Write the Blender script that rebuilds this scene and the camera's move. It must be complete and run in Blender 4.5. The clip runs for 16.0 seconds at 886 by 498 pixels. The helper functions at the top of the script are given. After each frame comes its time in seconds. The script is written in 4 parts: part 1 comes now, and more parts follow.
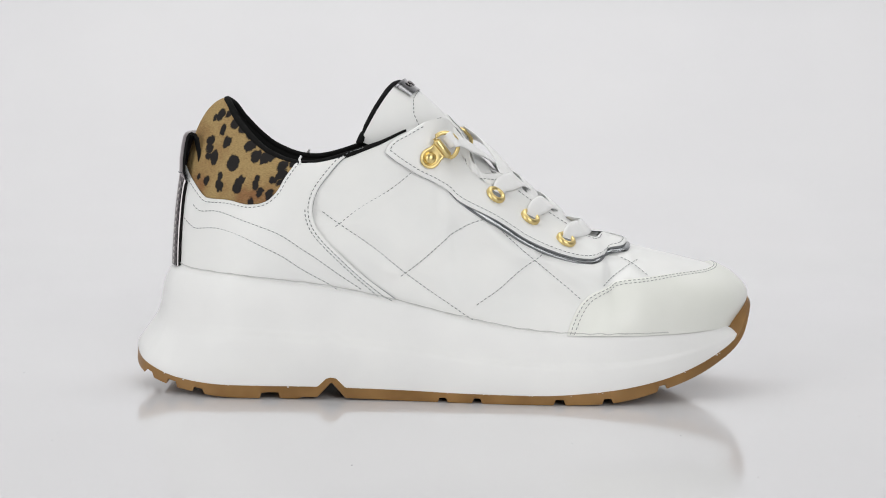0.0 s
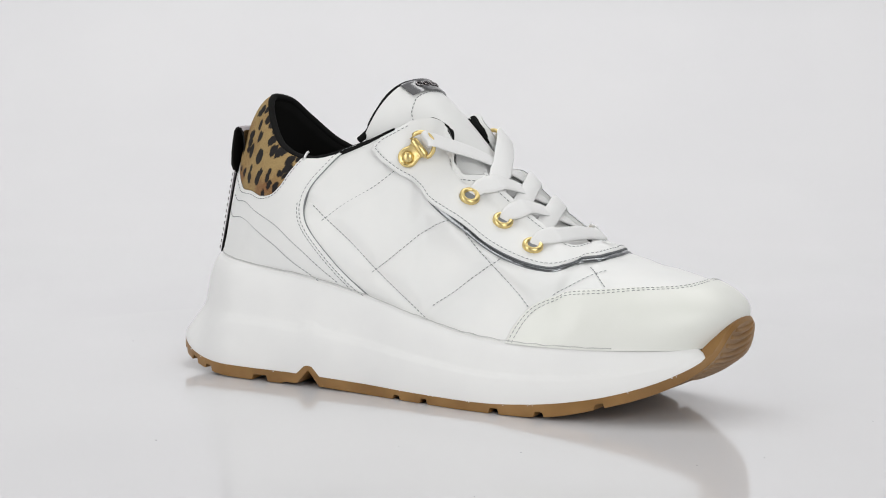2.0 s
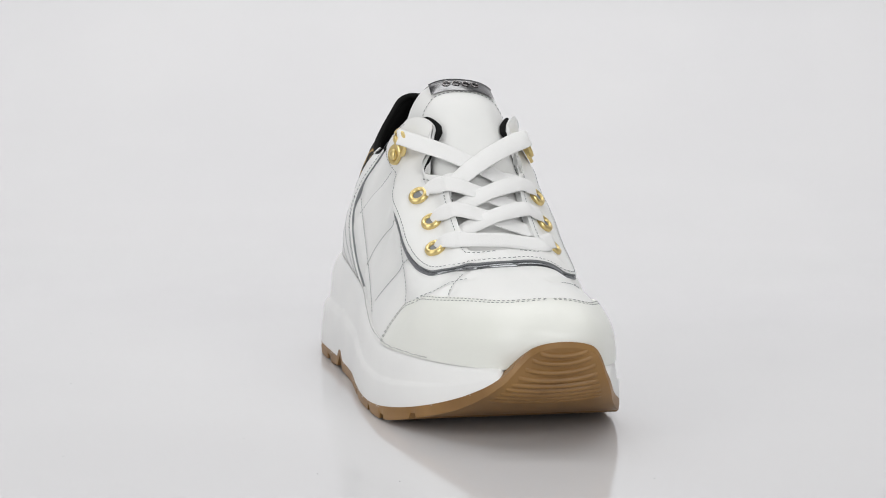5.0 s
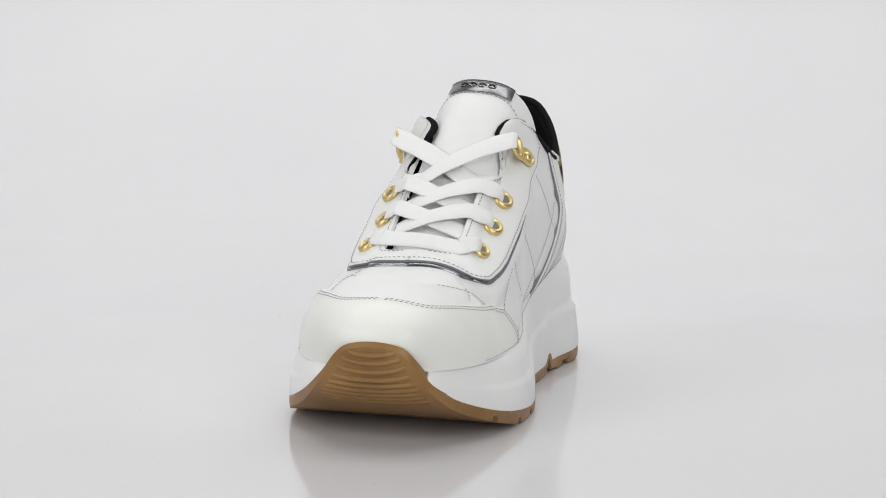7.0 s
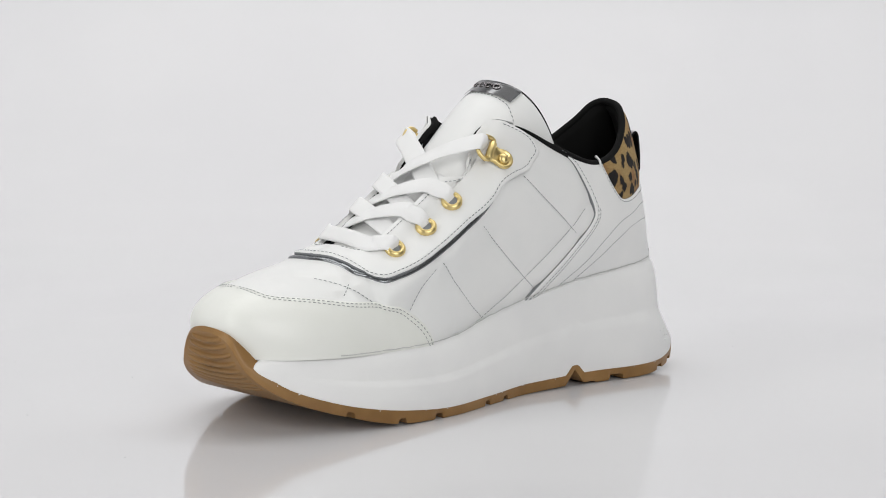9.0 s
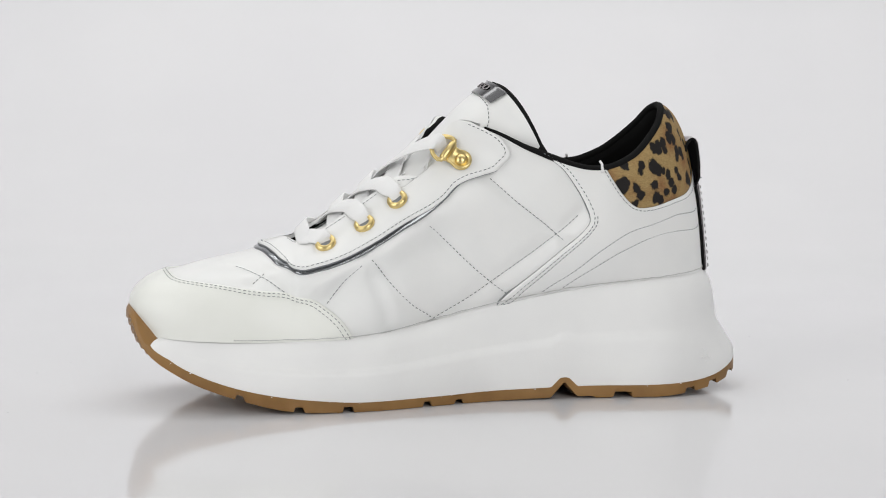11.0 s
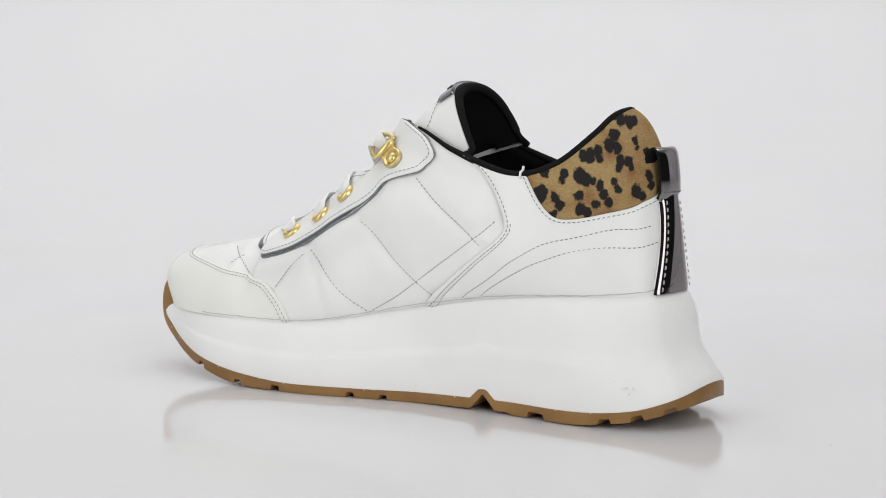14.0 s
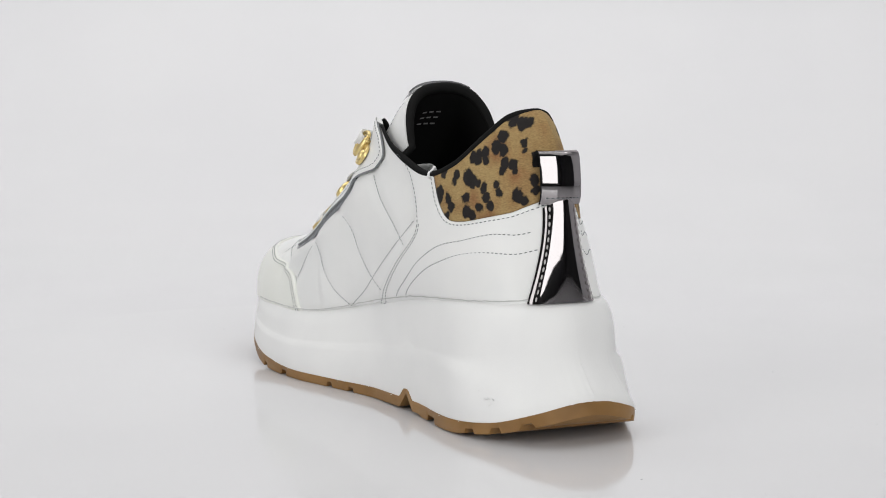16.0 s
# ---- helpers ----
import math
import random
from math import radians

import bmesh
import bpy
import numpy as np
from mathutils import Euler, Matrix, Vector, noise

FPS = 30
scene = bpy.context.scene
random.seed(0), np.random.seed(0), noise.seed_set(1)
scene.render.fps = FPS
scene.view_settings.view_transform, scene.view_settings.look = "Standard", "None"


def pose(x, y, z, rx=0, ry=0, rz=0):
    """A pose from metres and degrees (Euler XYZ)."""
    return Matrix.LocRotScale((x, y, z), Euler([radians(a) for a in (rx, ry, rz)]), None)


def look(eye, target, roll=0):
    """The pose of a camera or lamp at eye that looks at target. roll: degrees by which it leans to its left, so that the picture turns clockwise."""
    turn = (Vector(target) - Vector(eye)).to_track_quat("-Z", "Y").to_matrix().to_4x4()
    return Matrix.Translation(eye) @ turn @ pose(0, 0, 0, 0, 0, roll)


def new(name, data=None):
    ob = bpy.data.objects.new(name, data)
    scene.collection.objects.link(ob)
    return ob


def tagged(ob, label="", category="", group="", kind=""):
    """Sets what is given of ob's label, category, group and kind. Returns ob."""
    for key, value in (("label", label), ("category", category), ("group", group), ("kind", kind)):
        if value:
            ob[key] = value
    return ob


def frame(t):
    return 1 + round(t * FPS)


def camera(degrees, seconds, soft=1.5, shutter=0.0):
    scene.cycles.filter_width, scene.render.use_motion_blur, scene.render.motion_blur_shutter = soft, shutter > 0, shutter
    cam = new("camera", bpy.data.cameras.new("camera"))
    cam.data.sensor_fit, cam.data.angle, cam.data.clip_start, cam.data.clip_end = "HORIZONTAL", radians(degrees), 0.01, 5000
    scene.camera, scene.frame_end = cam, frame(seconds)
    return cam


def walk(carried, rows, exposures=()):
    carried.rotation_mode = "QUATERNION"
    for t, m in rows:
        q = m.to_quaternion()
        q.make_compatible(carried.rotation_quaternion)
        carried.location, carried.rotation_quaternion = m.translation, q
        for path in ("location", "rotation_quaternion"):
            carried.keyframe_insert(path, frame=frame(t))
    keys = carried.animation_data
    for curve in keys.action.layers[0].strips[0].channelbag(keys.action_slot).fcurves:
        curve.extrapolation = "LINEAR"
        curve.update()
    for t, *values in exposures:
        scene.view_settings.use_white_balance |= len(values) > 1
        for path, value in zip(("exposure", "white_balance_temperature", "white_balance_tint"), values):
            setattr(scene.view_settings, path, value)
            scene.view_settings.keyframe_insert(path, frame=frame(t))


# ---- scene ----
# ---- camera: stands still ----
EYE = Vector((0.0007, -0.85, 0.1585))
cam = camera(26.57, 16.0, soft=1.0)
AIM = EYE + Vector((0, math.cos(radians(-6.395)), math.sin(radians(-6.395))))
walk(cam, [(0.0, look(EYE, AIM, 0.785)), (16.0, look(EYE, AIM, 0.785))], exposures=[(0.0, -0.06), (16.0, -0.06)])

# ---- light: studio soft boxes round a white sweep ----
world = bpy.data.worlds.new("studio_room")
scene.world = world
world.use_nodes = True
world.node_tree.nodes["Background"].inputs["Color"].default_value = (0.93, 0.95, 1.0, 1)
world.node_tree.nodes["Background"].inputs["Strength"].default_value = 0.07


def soft_box(name, eye, target, sx, sy, watts, colour=(1.0, 1.0, 0.985)):
    lamp = bpy.data.lights.new(name, "AREA")
    lamp.shape, lamp.size, lamp.size_y, lamp.energy, lamp.color = "RECTANGLE", sx, sy, watts, colour
    ob = new(name, lamp)
    ob.matrix_world = look(eye, target)
    return ob


soft_box("soft_box_top", (0.0, 0.05, 1.35), (0, 0, 0), 2.5, 1.2, 9.2)
soft_box("soft_box_left", (-1.05, -0.85, 0.55), (0, 0, 0.06), 0.8, 1.1, 8.3)
soft_box("soft_box_right", (0.52, -1.28, 0.62), (0, 0, 0.06), 0.8, 1.0, 9.8)
# unseen fill lamp, added only to brighten the backdrop
soft_box("backdrop_fill", (0.0, 0.55, 1.6), (0, 1.7, 0.45), 2.2, 0.5, 17.0)


# ---- materials ----
def material(name, base, rough=0.5, metal=0.0, coat=0.0, spec=0.5):
    m = bpy.data.materials.new(name)
    m.use_nodes = True
    b = m.node_tree.nodes["Principled BSDF"]
    b.inputs["Base Color"].default_value = (*base, 1)
    b.inputs["Roughness"].default_value = rough
    b.inputs["Metallic"].default_value = metal
    b.inputs["Coat Weight"].default_value = coat
    b.inputs["Specular IOR Level"].default_value = spec
    return m


def node(m, kind, **values):
    n = m.node_tree.nodes.new(kind)
    for k, v in values.items():
        n.inputs[k].default_value = v
    return n


def shader(m):
    return m.node_tree.nodes["Principled BSDF"]


def link(m, a, b):
    m.node_tree.links.new(a, b)


def relief(m, scale, strength, distance, detail=4.0, tex="ShaderNodeTexNoise", stretch=None):
    """Fine surface relief in object space, chained onto what the material has."""
    co = m.node_tree.nodes.new("ShaderNodeTexCoord")
    src = co.outputs["Object"]
    if stretch:
        mp = m.node_tree.nodes.new("ShaderNodeMapping")
        mp.inputs["Scale"].default_value = stretch
        link(m, src, mp.inputs["Vector"])
        src = mp.outputs["Vector"]
    n = m.node_tree.nodes.new(tex)
    n.inputs["Scale"].default_value = scale
    if "Detail" in n.inputs:
        n.inputs["Detail"].default_value = detail
    link(m, src, n.inputs["Vector"])
    bp = node(m, "ShaderNodeBump", Strength=strength, Distance=distance)
    old = shader(m).inputs["Normal"].links
    if old:
        link(m, old[0].from_socket, bp.inputs["Normal"])
    link(m, n.outputs[0], bp.inputs["Height"])
    link(m, bp.outputs["Normal"], shader(m).inputs["Normal"])
    return n


def mottle(m, a, b, scale, detail=3.0, lo=0.35, hi=0.65):
    """Base colour that drifts between two tones."""
    co = m.node_tree.nodes.new("ShaderNodeTexCoord")
    n = node(m, "ShaderNodeTexNoise", Scale=scale, Detail=detail)
    link(m, co.outputs["Object"], n.inputs["Vector"])
    r = m.node_tree.nodes.new("ShaderNodeValToRGB")
    r.color_ramp.elements[0].position, r.color_ramp.elements[0].color = lo, (*a, 1)
    r.color_ramp.elements[1].position, r.color_ramp.elements[1].color = hi, (*b, 1)
    link(m, n.outputs["Fac"], r.inputs["Fac"])
    link(m, r.outputs["Color"], shader(m).inputs["Base Color"])
    return r


leather = material("white_leather", (0.80, 0.80, 0.79), 0.42)
mottle(leather, (0.785, 0.79, 0.785), (0.82, 0.82, 0.81), 35)
relief(leather, 900, 0.10, 0.0003)
relief(leather, 55, 0.22, 0.0014, 4)
cap_leather = material("cream_white_leather", (0.80, 0.805, 0.77), 0.36)
mottle(cap_leather, (0.79, 0.80, 0.755), (0.82, 0.825, 0.79), 30)
relief(cap_leather, 800, 0.10, 0.0003)
relief(cap_leather, 70, 0.08, 0.001, 3)
foam = material("white_foam_rubber", (0.82, 0.82, 0.82), 0.55)
mottle(foam, (0.80, 0.80, 0.80), (0.84, 0.84, 0.835), 25)
relief(foam, 1400, 0.12, 0.0003)
gum = material("gum_rubber", (0.33, 0.19, 0.075), 0.45)
mottle(gum, (0.215, 0.108, 0.028), (0.30, 0.160, 0.048), 45)
relief(gum, 700, 0.12, 0.0004)
sweep_sheet = material("satin_white_acrylic_sheet", (0.70, 0.697, 0.72), 0.10)
mottle(sweep_sheet, (0.681, 0.677, 0.696), (0.696, 0.692, 0.709), 6)
wall_paint = material("dark_grey_studio_paint", (0.20, 0.20, 0.205), 0.85, spec=0.2)
mottle(wall_paint, (0.18, 0.18, 0.185), (0.22, 0.22, 0.225), 2)
relief(wall_paint, 120, 0.1, 0.001)
lining = material("black_lining_cloth", (0.008, 0.008, 0.008), 0.95, spec=0.15)

# grey of raw leather edges, with the gap's shade painted into it
edge_grey = material("grey_leather_edge_and_gap_shade", (0.20, 0.21, 0.22), 0.7)
thread = material("grey_sewing_thread", (0.15, 0.165, 0.175), 0.8)
relief(thread, 2500, 0.5, 0.0003)
cap_thread = material("light_grey_sewing_thread", (0.27, 0.28, 0.28), 0.8)
# shade of the gap between upper and midsole, put into a grey colour
joint_shade = material("grey_joint_shade", (0.55, 0.55, 0.54), 0.9)
pale_thread = material("pale_grey_waxed_thread", (0.45, 0.44, 0.43), 0.6)
lace_cloth = material("white_woven_lace", (0.84, 0.84, 0.84), 0.85, spec=0.25)
relief(lace_cloth, 1600, 0.35, 0.0004, 2, "ShaderNodeTexVoronoi")
gold = material("satin_gold_metal", (0.76, 0.60, 0.27), 0.34, 1.0)
relief(gold, 300, 0.05, 0.0003)
chrome = material("dark_mirror_patent", (0.26, 0.245, 0.25), 0.04, 1.0, 0.15)
shader(chrome).inputs["Specular Tint"].default_value = (0.74, 0.70, 0.70, 1)
relief(chrome, 45, 0.10, 0.0015, 2)
trim_foil = material("gunmetal_foil_leather", (0.24, 0.25, 0.26), 0.22, 0.85)
relief(trim_foil, 260, 0.25, 0.0008, 3)
label_foil = material("gunmetal_mirror_label", (0.13, 0.13, 0.135), 0.16, 0.9)
relief(label_foil, 90, 0.15, 0.001, 2)
dark_print = material("grey_printed_ink", (0.30, 0.30, 0.30), 0.9)

leopard = material("leopard_print_pony_hair", (0.38, 0.24, 0.09), 0.75, spec=0.2)


# dark spots of the print as round dabs (place along the side, z, radius): upper and lower half of the inner and of the outer side
DABS_INNER_TOP = [(-.1050, .1279, .0022), (-.1085, .1261, .0027), (-.1131, .1250, .0028), (-.1166, .1257, .0021), (-.1038, .1203, .0030), (-.1012, .1156, .0028), (-.1055, .1149, .0028), (-.1149, .1176, .0019), (-.1161, .1145, .0015), (-.0875, .1113, .0024), (-.0914, .1113, .0028), (-.0949, .1134, .0025), (-.0960, .1103, .0021), (-.1072, .1098, .0025), (-.1062, .1069, .0021), (-.1116, .1093, .0024), (-.1129, .1066, .0015), (-.0858, .1033, .0034), (-.0890, .1018, .0033), (-.0923, .1011, .0018), (-.0962, .0992, .0021)]
DABS_INNER_LOW = [(-.0978, .0956, .0024), (-.1000, .0919, .0024), (-.1037, .1006, .0019), (-.1057, .0977, .0019), (-.0852, .0945, .0025), (-.0661, .0950, .0036), (-.0735, .0936, .0021), (-.0753, .0910, .0027), (-.0727, .0872, .0018), (-.0861, .0891, .0028), (-.0893, .0881, .0024), (-.0942, .0911, .0021), (-.1159, .0969, .0031), (-.1186, .0955, .0022), (-.1216, .1128, .0019), (-.1229, .1102, .0018), (-.1229, .1033, .0024), (-.1242, .0996, .0021), (-.0776, .1037, .0025), (-.0765, .1010, .0019), (-.0682, .1035, .0022), (-.0974, .1234, .0019)]
DABS_OUTER_TOP = [(-.1169, .1231, .0024), (-.1123, .1238, .0020), (-.1202, .1219, .0017), (-.1056, .1201, .0029), (-.0999, .1181, .0030), (-.0948, .1150, .0023), (-.1125, .1159, .0024), (-.1194, .1117, .0024), (-.1191, .1083, .0023), (-.1187, .1044, .0020), (-.1075, .1110, .0027), (-.1147, .1045, .0030), (-.1144, .1023, .0020), (-.1005, .1019, .0038), (-.0922, .1098, .0032), (-.0869, .1055, .0029), (-.0819, .1046, .0027)]
DABS_OUTER_LOW = [(-.0785, .1052, .0018), (-.0823, .0958, .0021), (-.0824, .0924, .0023), (-.0789, .0898, .0020), (-.0738, .0887, .0021), (-.0735, .0955, .0018), (-.0942, .0919, .0032), (-.0923, .0951, .0021), (-.1080, .0958, .0021), (-.1073, .0919, .0026), (-.0717, .1016, .0023), (-.0712, .0983, .0023), (-.0701, .0945, .0020), (-.0673, .1022, .0020), (-.1171, .0937, .0020), (-.0837, .0856, .0020), (-.1231, .0951, .0015)]


def leopard_nodes(m):
    """Ragged dark spots grown from dabs on mottled tan hair with rust patches."""
    t = m.node_tree.nodes

    def maths(op, a, b=None):
        n = t.new("ShaderNodeMath")
        n.operation = op
        for i, v in enumerate((a, b)):
            if isinstance(v, float):
                n.inputs[i].default_value = v
            elif v is not None:
                link(m, v, n.inputs[i])
        return n.outputs[0]

    co = t.new("ShaderNodeTexCoord")
    xyz = t.new("ShaderNodeSeparateXYZ")
    link(m, co.outputs["Object"], xyz.inputs[0])

    def round_heel(slope, shift):
        """The side's own plane, bent on round the heel."""
        v = t.new("ShaderNodeCombineXYZ")
        link(m, maths("ADD", maths("ADD", xyz.outputs["X"], maths("MULTIPLY", xyz.outputs["Y"], slope)), shift), v.inputs["X"])
        link(m, xyz.outputs["Z"], v.inputs["Z"])
        return v.outputs[0]

    wobble = None
    for scale, size in ((190.0, .0040), (700.0, .0016)):
        wob = node(m, "ShaderNodeTexNoise", Scale=scale, Detail=2.0)
        link(m, co.outputs["Object"], wob.inputs["Vector"])
        sub = t.new("ShaderNodeVectorMath")
        sub.operation = "SUBTRACT"
        sub.inputs[1].default_value = (0.5, 0.5, 0.5)
        link(m, wob.outputs["Color"], sub.inputs[0])
        scl = t.new("ShaderNodeVectorMath")
        scl.operation = "MULTIPLY"
        scl.inputs[1].default_value = (size, 0, size)
        link(m, sub.outputs[0], scl.inputs[0])
        if wobble is not None:
            add = t.new("ShaderNodeVectorMath")
            link(m, wobble, add.inputs[0])
            link(m, scl.outputs[0], add.inputs[1])
        wobble = scl.outputs[0] if wobble is None else add.outputs[0]

    def field(dabs, slope, shift):
        best = None
        moved = t.new("ShaderNodeVectorMath")
        link(m, round_heel(slope, shift), moved.inputs[0])
        link(m, wobble, moved.inputs[1])
        for x, z, r in dabs:
            d = t.new("ShaderNodeVectorMath")
            d.operation = "DISTANCE"
            d.inputs[1].default_value = (x, 0, z)
            link(m, moved.outputs[0], d.inputs[0])
            e = maths("SUBTRACT", d.outputs["Value"], float(r))
            best = e if best is None else maths("MINIMUM", best, e)
        return best

    inner = maths("GREATER_THAN", xyz.outputs["Y"], .0075)
    pick = t.new("ShaderNodeMix")
    link(m, inner, pick.inputs["Factor"])
    link(m, field(DABS_OUTER_TOP + DABS_OUTER_LOW, -.8, -.016), pick.inputs["A"])
    link(m, field(DABS_INNER_TOP + DABS_INNER_LOW, .8, -.024), pick.inputs["B"])
    spot = t.new("ShaderNodeMapRange")
    spot.inputs["From Min"].default_value, spot.inputs["From Max"].default_value = .0004, -.0003
    link(m, pick.outputs["Result"], spot.inputs["Value"])
    ground = node(m, "ShaderNodeTexNoise", Scale=62.0, Detail=4.0)
    link(m, co.outputs["Object"], ground.inputs["Vector"])
    ramp = t.new("ShaderNodeValToRGB")
    e = ramp.color_ramp.elements
    e[0].position, e[0].color = 0.36, (0.24, 0.118, 0.052, 1)
    e[1].position, e[1].color = 0.60, (0.36, 0.25, 0.108, 1)
    e.new(0.46).color = (0.30, 0.19, 0.08, 1)
    link(m, ground.outputs["Fac"], ramp.inputs["Fac"])
    lay = t.new("ShaderNodeMapping")
    lay.inputs["Scale"].default_value = (900, 900, 2600)
    lay.inputs["Rotation"].default_value = (0, .5, 0)
    link(m, co.outputs["Object"], lay.inputs["Vector"])
    hair = node(m, "ShaderNodeTexNoise", Scale=1.0, Detail=2.0)
    link(m, lay.outputs["Vector"], hair.inputs["Vector"])
    tone = t.new("ShaderNodeMapRange")
    tone.inputs["To Min"].default_value, tone.inputs["To Max"].default_value = 0.55, 1.45
    link(m, hair.outputs["Fac"], tone.inputs["Value"])
    mul = t.new("ShaderNodeVectorMath")
    mul.operation = "SCALE"
    link(m, ramp.outputs["Color"], mul.inputs[0])
    link(m, tone.outputs[0], mul.inputs["Scale"])
    mix = t.new("ShaderNodeMix")
    mix.data_type = "RGBA"
    link(m, spot.outputs[0], mix.inputs["Factor"])
    link(m, mul.outputs[0], mix.inputs[6])
    mix.inputs[7].default_value = (0.016, 0.014, 0.014, 1)
    link(m, mix.outputs[2], shader(m).inputs["Base Color"])


leopard_nodes(leopard)
relief(leopard, 1200, 0.4, 0.0005, 2)



# ---- helpers for parts ----
def part(name, bm, mat, parent, label="", smooth=True, kind=""):
    me = bpy.data.meshes.new(name)
    bmesh.ops.recalc_face_normals(bm, faces=bm.faces)
    bm.to_mesh(me)
    bm.free()
    me.materials.append(mat)
    if smooth:
        me.shade_smooth()
    ob = new(name, me)
    ob.parent = parent
    return tagged(ob, label, kind=kind)


def grid_mesh(bm, rows, close_u=False, close_v=False):
    """Quads over rows of points."""
    vs = [[bm.verts.new(p) for p in r] for r in rows]
    nu, nv = len(vs), len(vs[0])
    for i in range(nu if close_u else nu - 1):
        for j in range(nv if close_v else nv - 1):
            q = (vs[i][j], vs[(i + 1) % nu][j], vs[(i + 1) % nu][(j + 1) % nv], vs[i][(j + 1) % nv])
            if len(set(q)) == 4:
                bm.faces.new(q)
    return vs


# ---- the shoe's form: u runs along each side from toe (0) to heel (1), v up from sole to edge ----
def spline(us, vals, flat=False):
    """Monotone cubic through (us, vals)."""
    us, vals = np.array(us, float), np.array(vals, float)
    h = np.diff(us)
    d = np.diff(vals) / h
    m = np.zeros(len(us))
    m[1:-1] = [0 if a * b <= 0 else 2 * a * b / (a + b) * 0.5 + 0.25 * (a + b) if a * b > 0 else 0 for a, b in zip(d[:-1], d[1:])]
    m[0], m[-1] = (0, 0) if flat else (d[0], d[-1])

    def f(u):
        u = min(max(u, us[0]), us[-1])
        i = min(max(int(np.searchsorted(us, u)) - 1, 0), len(us) - 2)
        t = (u - us[i]) / h[i]
        return ((1 + 2 * t) * (1 - t) ** 2 * vals[i] + t * (1 - t) ** 2 * h[i] * m[i]
                + t * t * (3 - 2 * t) * vals[i + 1] + t * t * (t - 1) * h[i] * m[i + 1])
    return f


def table(rows):
    """Splines of all columns over the first; those of four end level in x and z, so that toe and heel are round."""
    cols = list(zip(*rows))
    return [spline(cols[0], c, len(cols) == 5 and i in (0, 3)) for i, c in enumerate(cols[1:])]


# u, x, y of the outer side, y of the inner side, z
BASE = table([
    (0.00, .1345, .014, .014, .0312), (0.03, .1335, .003, .025, .0311), (0.08, .1285, -.0085, .0340, .0308),
    (0.16, .1145, -.0218, .0432, .0303), (0.26, .090, -.0335, .0485, .0300), (0.36, .065, -.0392, .0490, .0300),
    (0.46, .038, -.0385, .0455, .0315), (0.56, .010, -.0350, .0385, .0365), (0.66, -.020, -.0308, .0370, .0436),
    (0.76, -.055, -.0305, .0372, .0500), (0.86, -.088, -.0268, .0345, .0526), (0.93, -.109, -.0156, .0285, .0535),
    (0.97, -.1172, -.0062, .0205, .0545), (1.00, -.1203, .0065, .0065, .0550)])
EDGE = table([
    (0.00, .1345, .014, .014, .0515), (0.03, .1330, .014, .014, .0530), (0.08, .1270, .013, .013, .0557),
    (0.16, .110, .012, .012, .0600), (0.26, .088, .0105, .0105, .0650), (0.312, .0735, .0100, .0110, .0690),
    (0.325, .0695, -.0030, .0240, .0680), (0.36, .060, -.0048, .0255, .0728), (0.41, .047, -.0052, .0252, .0815),
    (0.455, .033, -.0048, .0258, .0918), (0.474, .0272, -.0047, .0266, .0972), (0.520, .0140, -.0046, .0274, .1095),
    (0.560, .0035, -.0045, .0284, .1190), (0.580, -.001, -.0090, .0318, .1225),
    (0.61, -.012, -.0140, .0362, .1198), (0.66, -.030, -.0165, .0390, .1115), (0.76, -.060, -.0165, .0375, .1025),
    (0.86, -.078, -.0135, .0345, .1075), (0.93, -.092, -.0036, .0265, .1205), (0.97, -.0970, .0028, .0185, .1280),
    (1.00, -.0988, .0085, .0085, .1298)])
# the notch cut into the edge above the upper eyelets
NOTCHED = table([(.466, 0, 0, 0, 0), (.478, -.0012, -.0006, .0008, -.0010), (.487, -.0030, -.0035, .0028, -.0035), (.497, -.0045, -.0066, .0047, -.0055),
                 (.508, -.0030, -.0074, .0050, -.0062), (.525, -.0010, -.0040, .0028, -.0040), (.552, 0, 0, 0, 0)])
# how far each side arches between sole and edge, outer side and inner side
ARCH = {-1: table([(0, 1, 2.4), (.26, 1, 2.25), (.32, .62, 2.3), (.36, .36, 2.4), (.42, .20, 2.6), (.5, .14, 2.6), (.6, .05, 2.6), (.70, .30, 2.5), (.76, .45, 2.5), (.86, .22, 2.4), (.90, .10, 2.4), (.95, .06, 2.6), (.98, .42, 2.8), (1, .72, 3.0)]),
        1: table([(0, 1, 2.4), (.26, 1, 2.25), (.33, .7, 2.3), (.42, .45, 2.6), (.6, .45, 2.6), (.76, .45, 2.5), (.88, .28, 2.4), (.95, .28, 2.6), (.98, .45, 2.8), (1, .72, 3.0)])}
# padding that swells over the sole's edge at the waist
SWELL = {-1: table([(.36, 0.0), (.50, .0010), (.62, .0028), (.76, .0030), (.90, 0.0)]), 1: table([(.36, 0.0), (.48, .0036), (.60, .0050), (.78, .0048), (.92, 0.0)])}
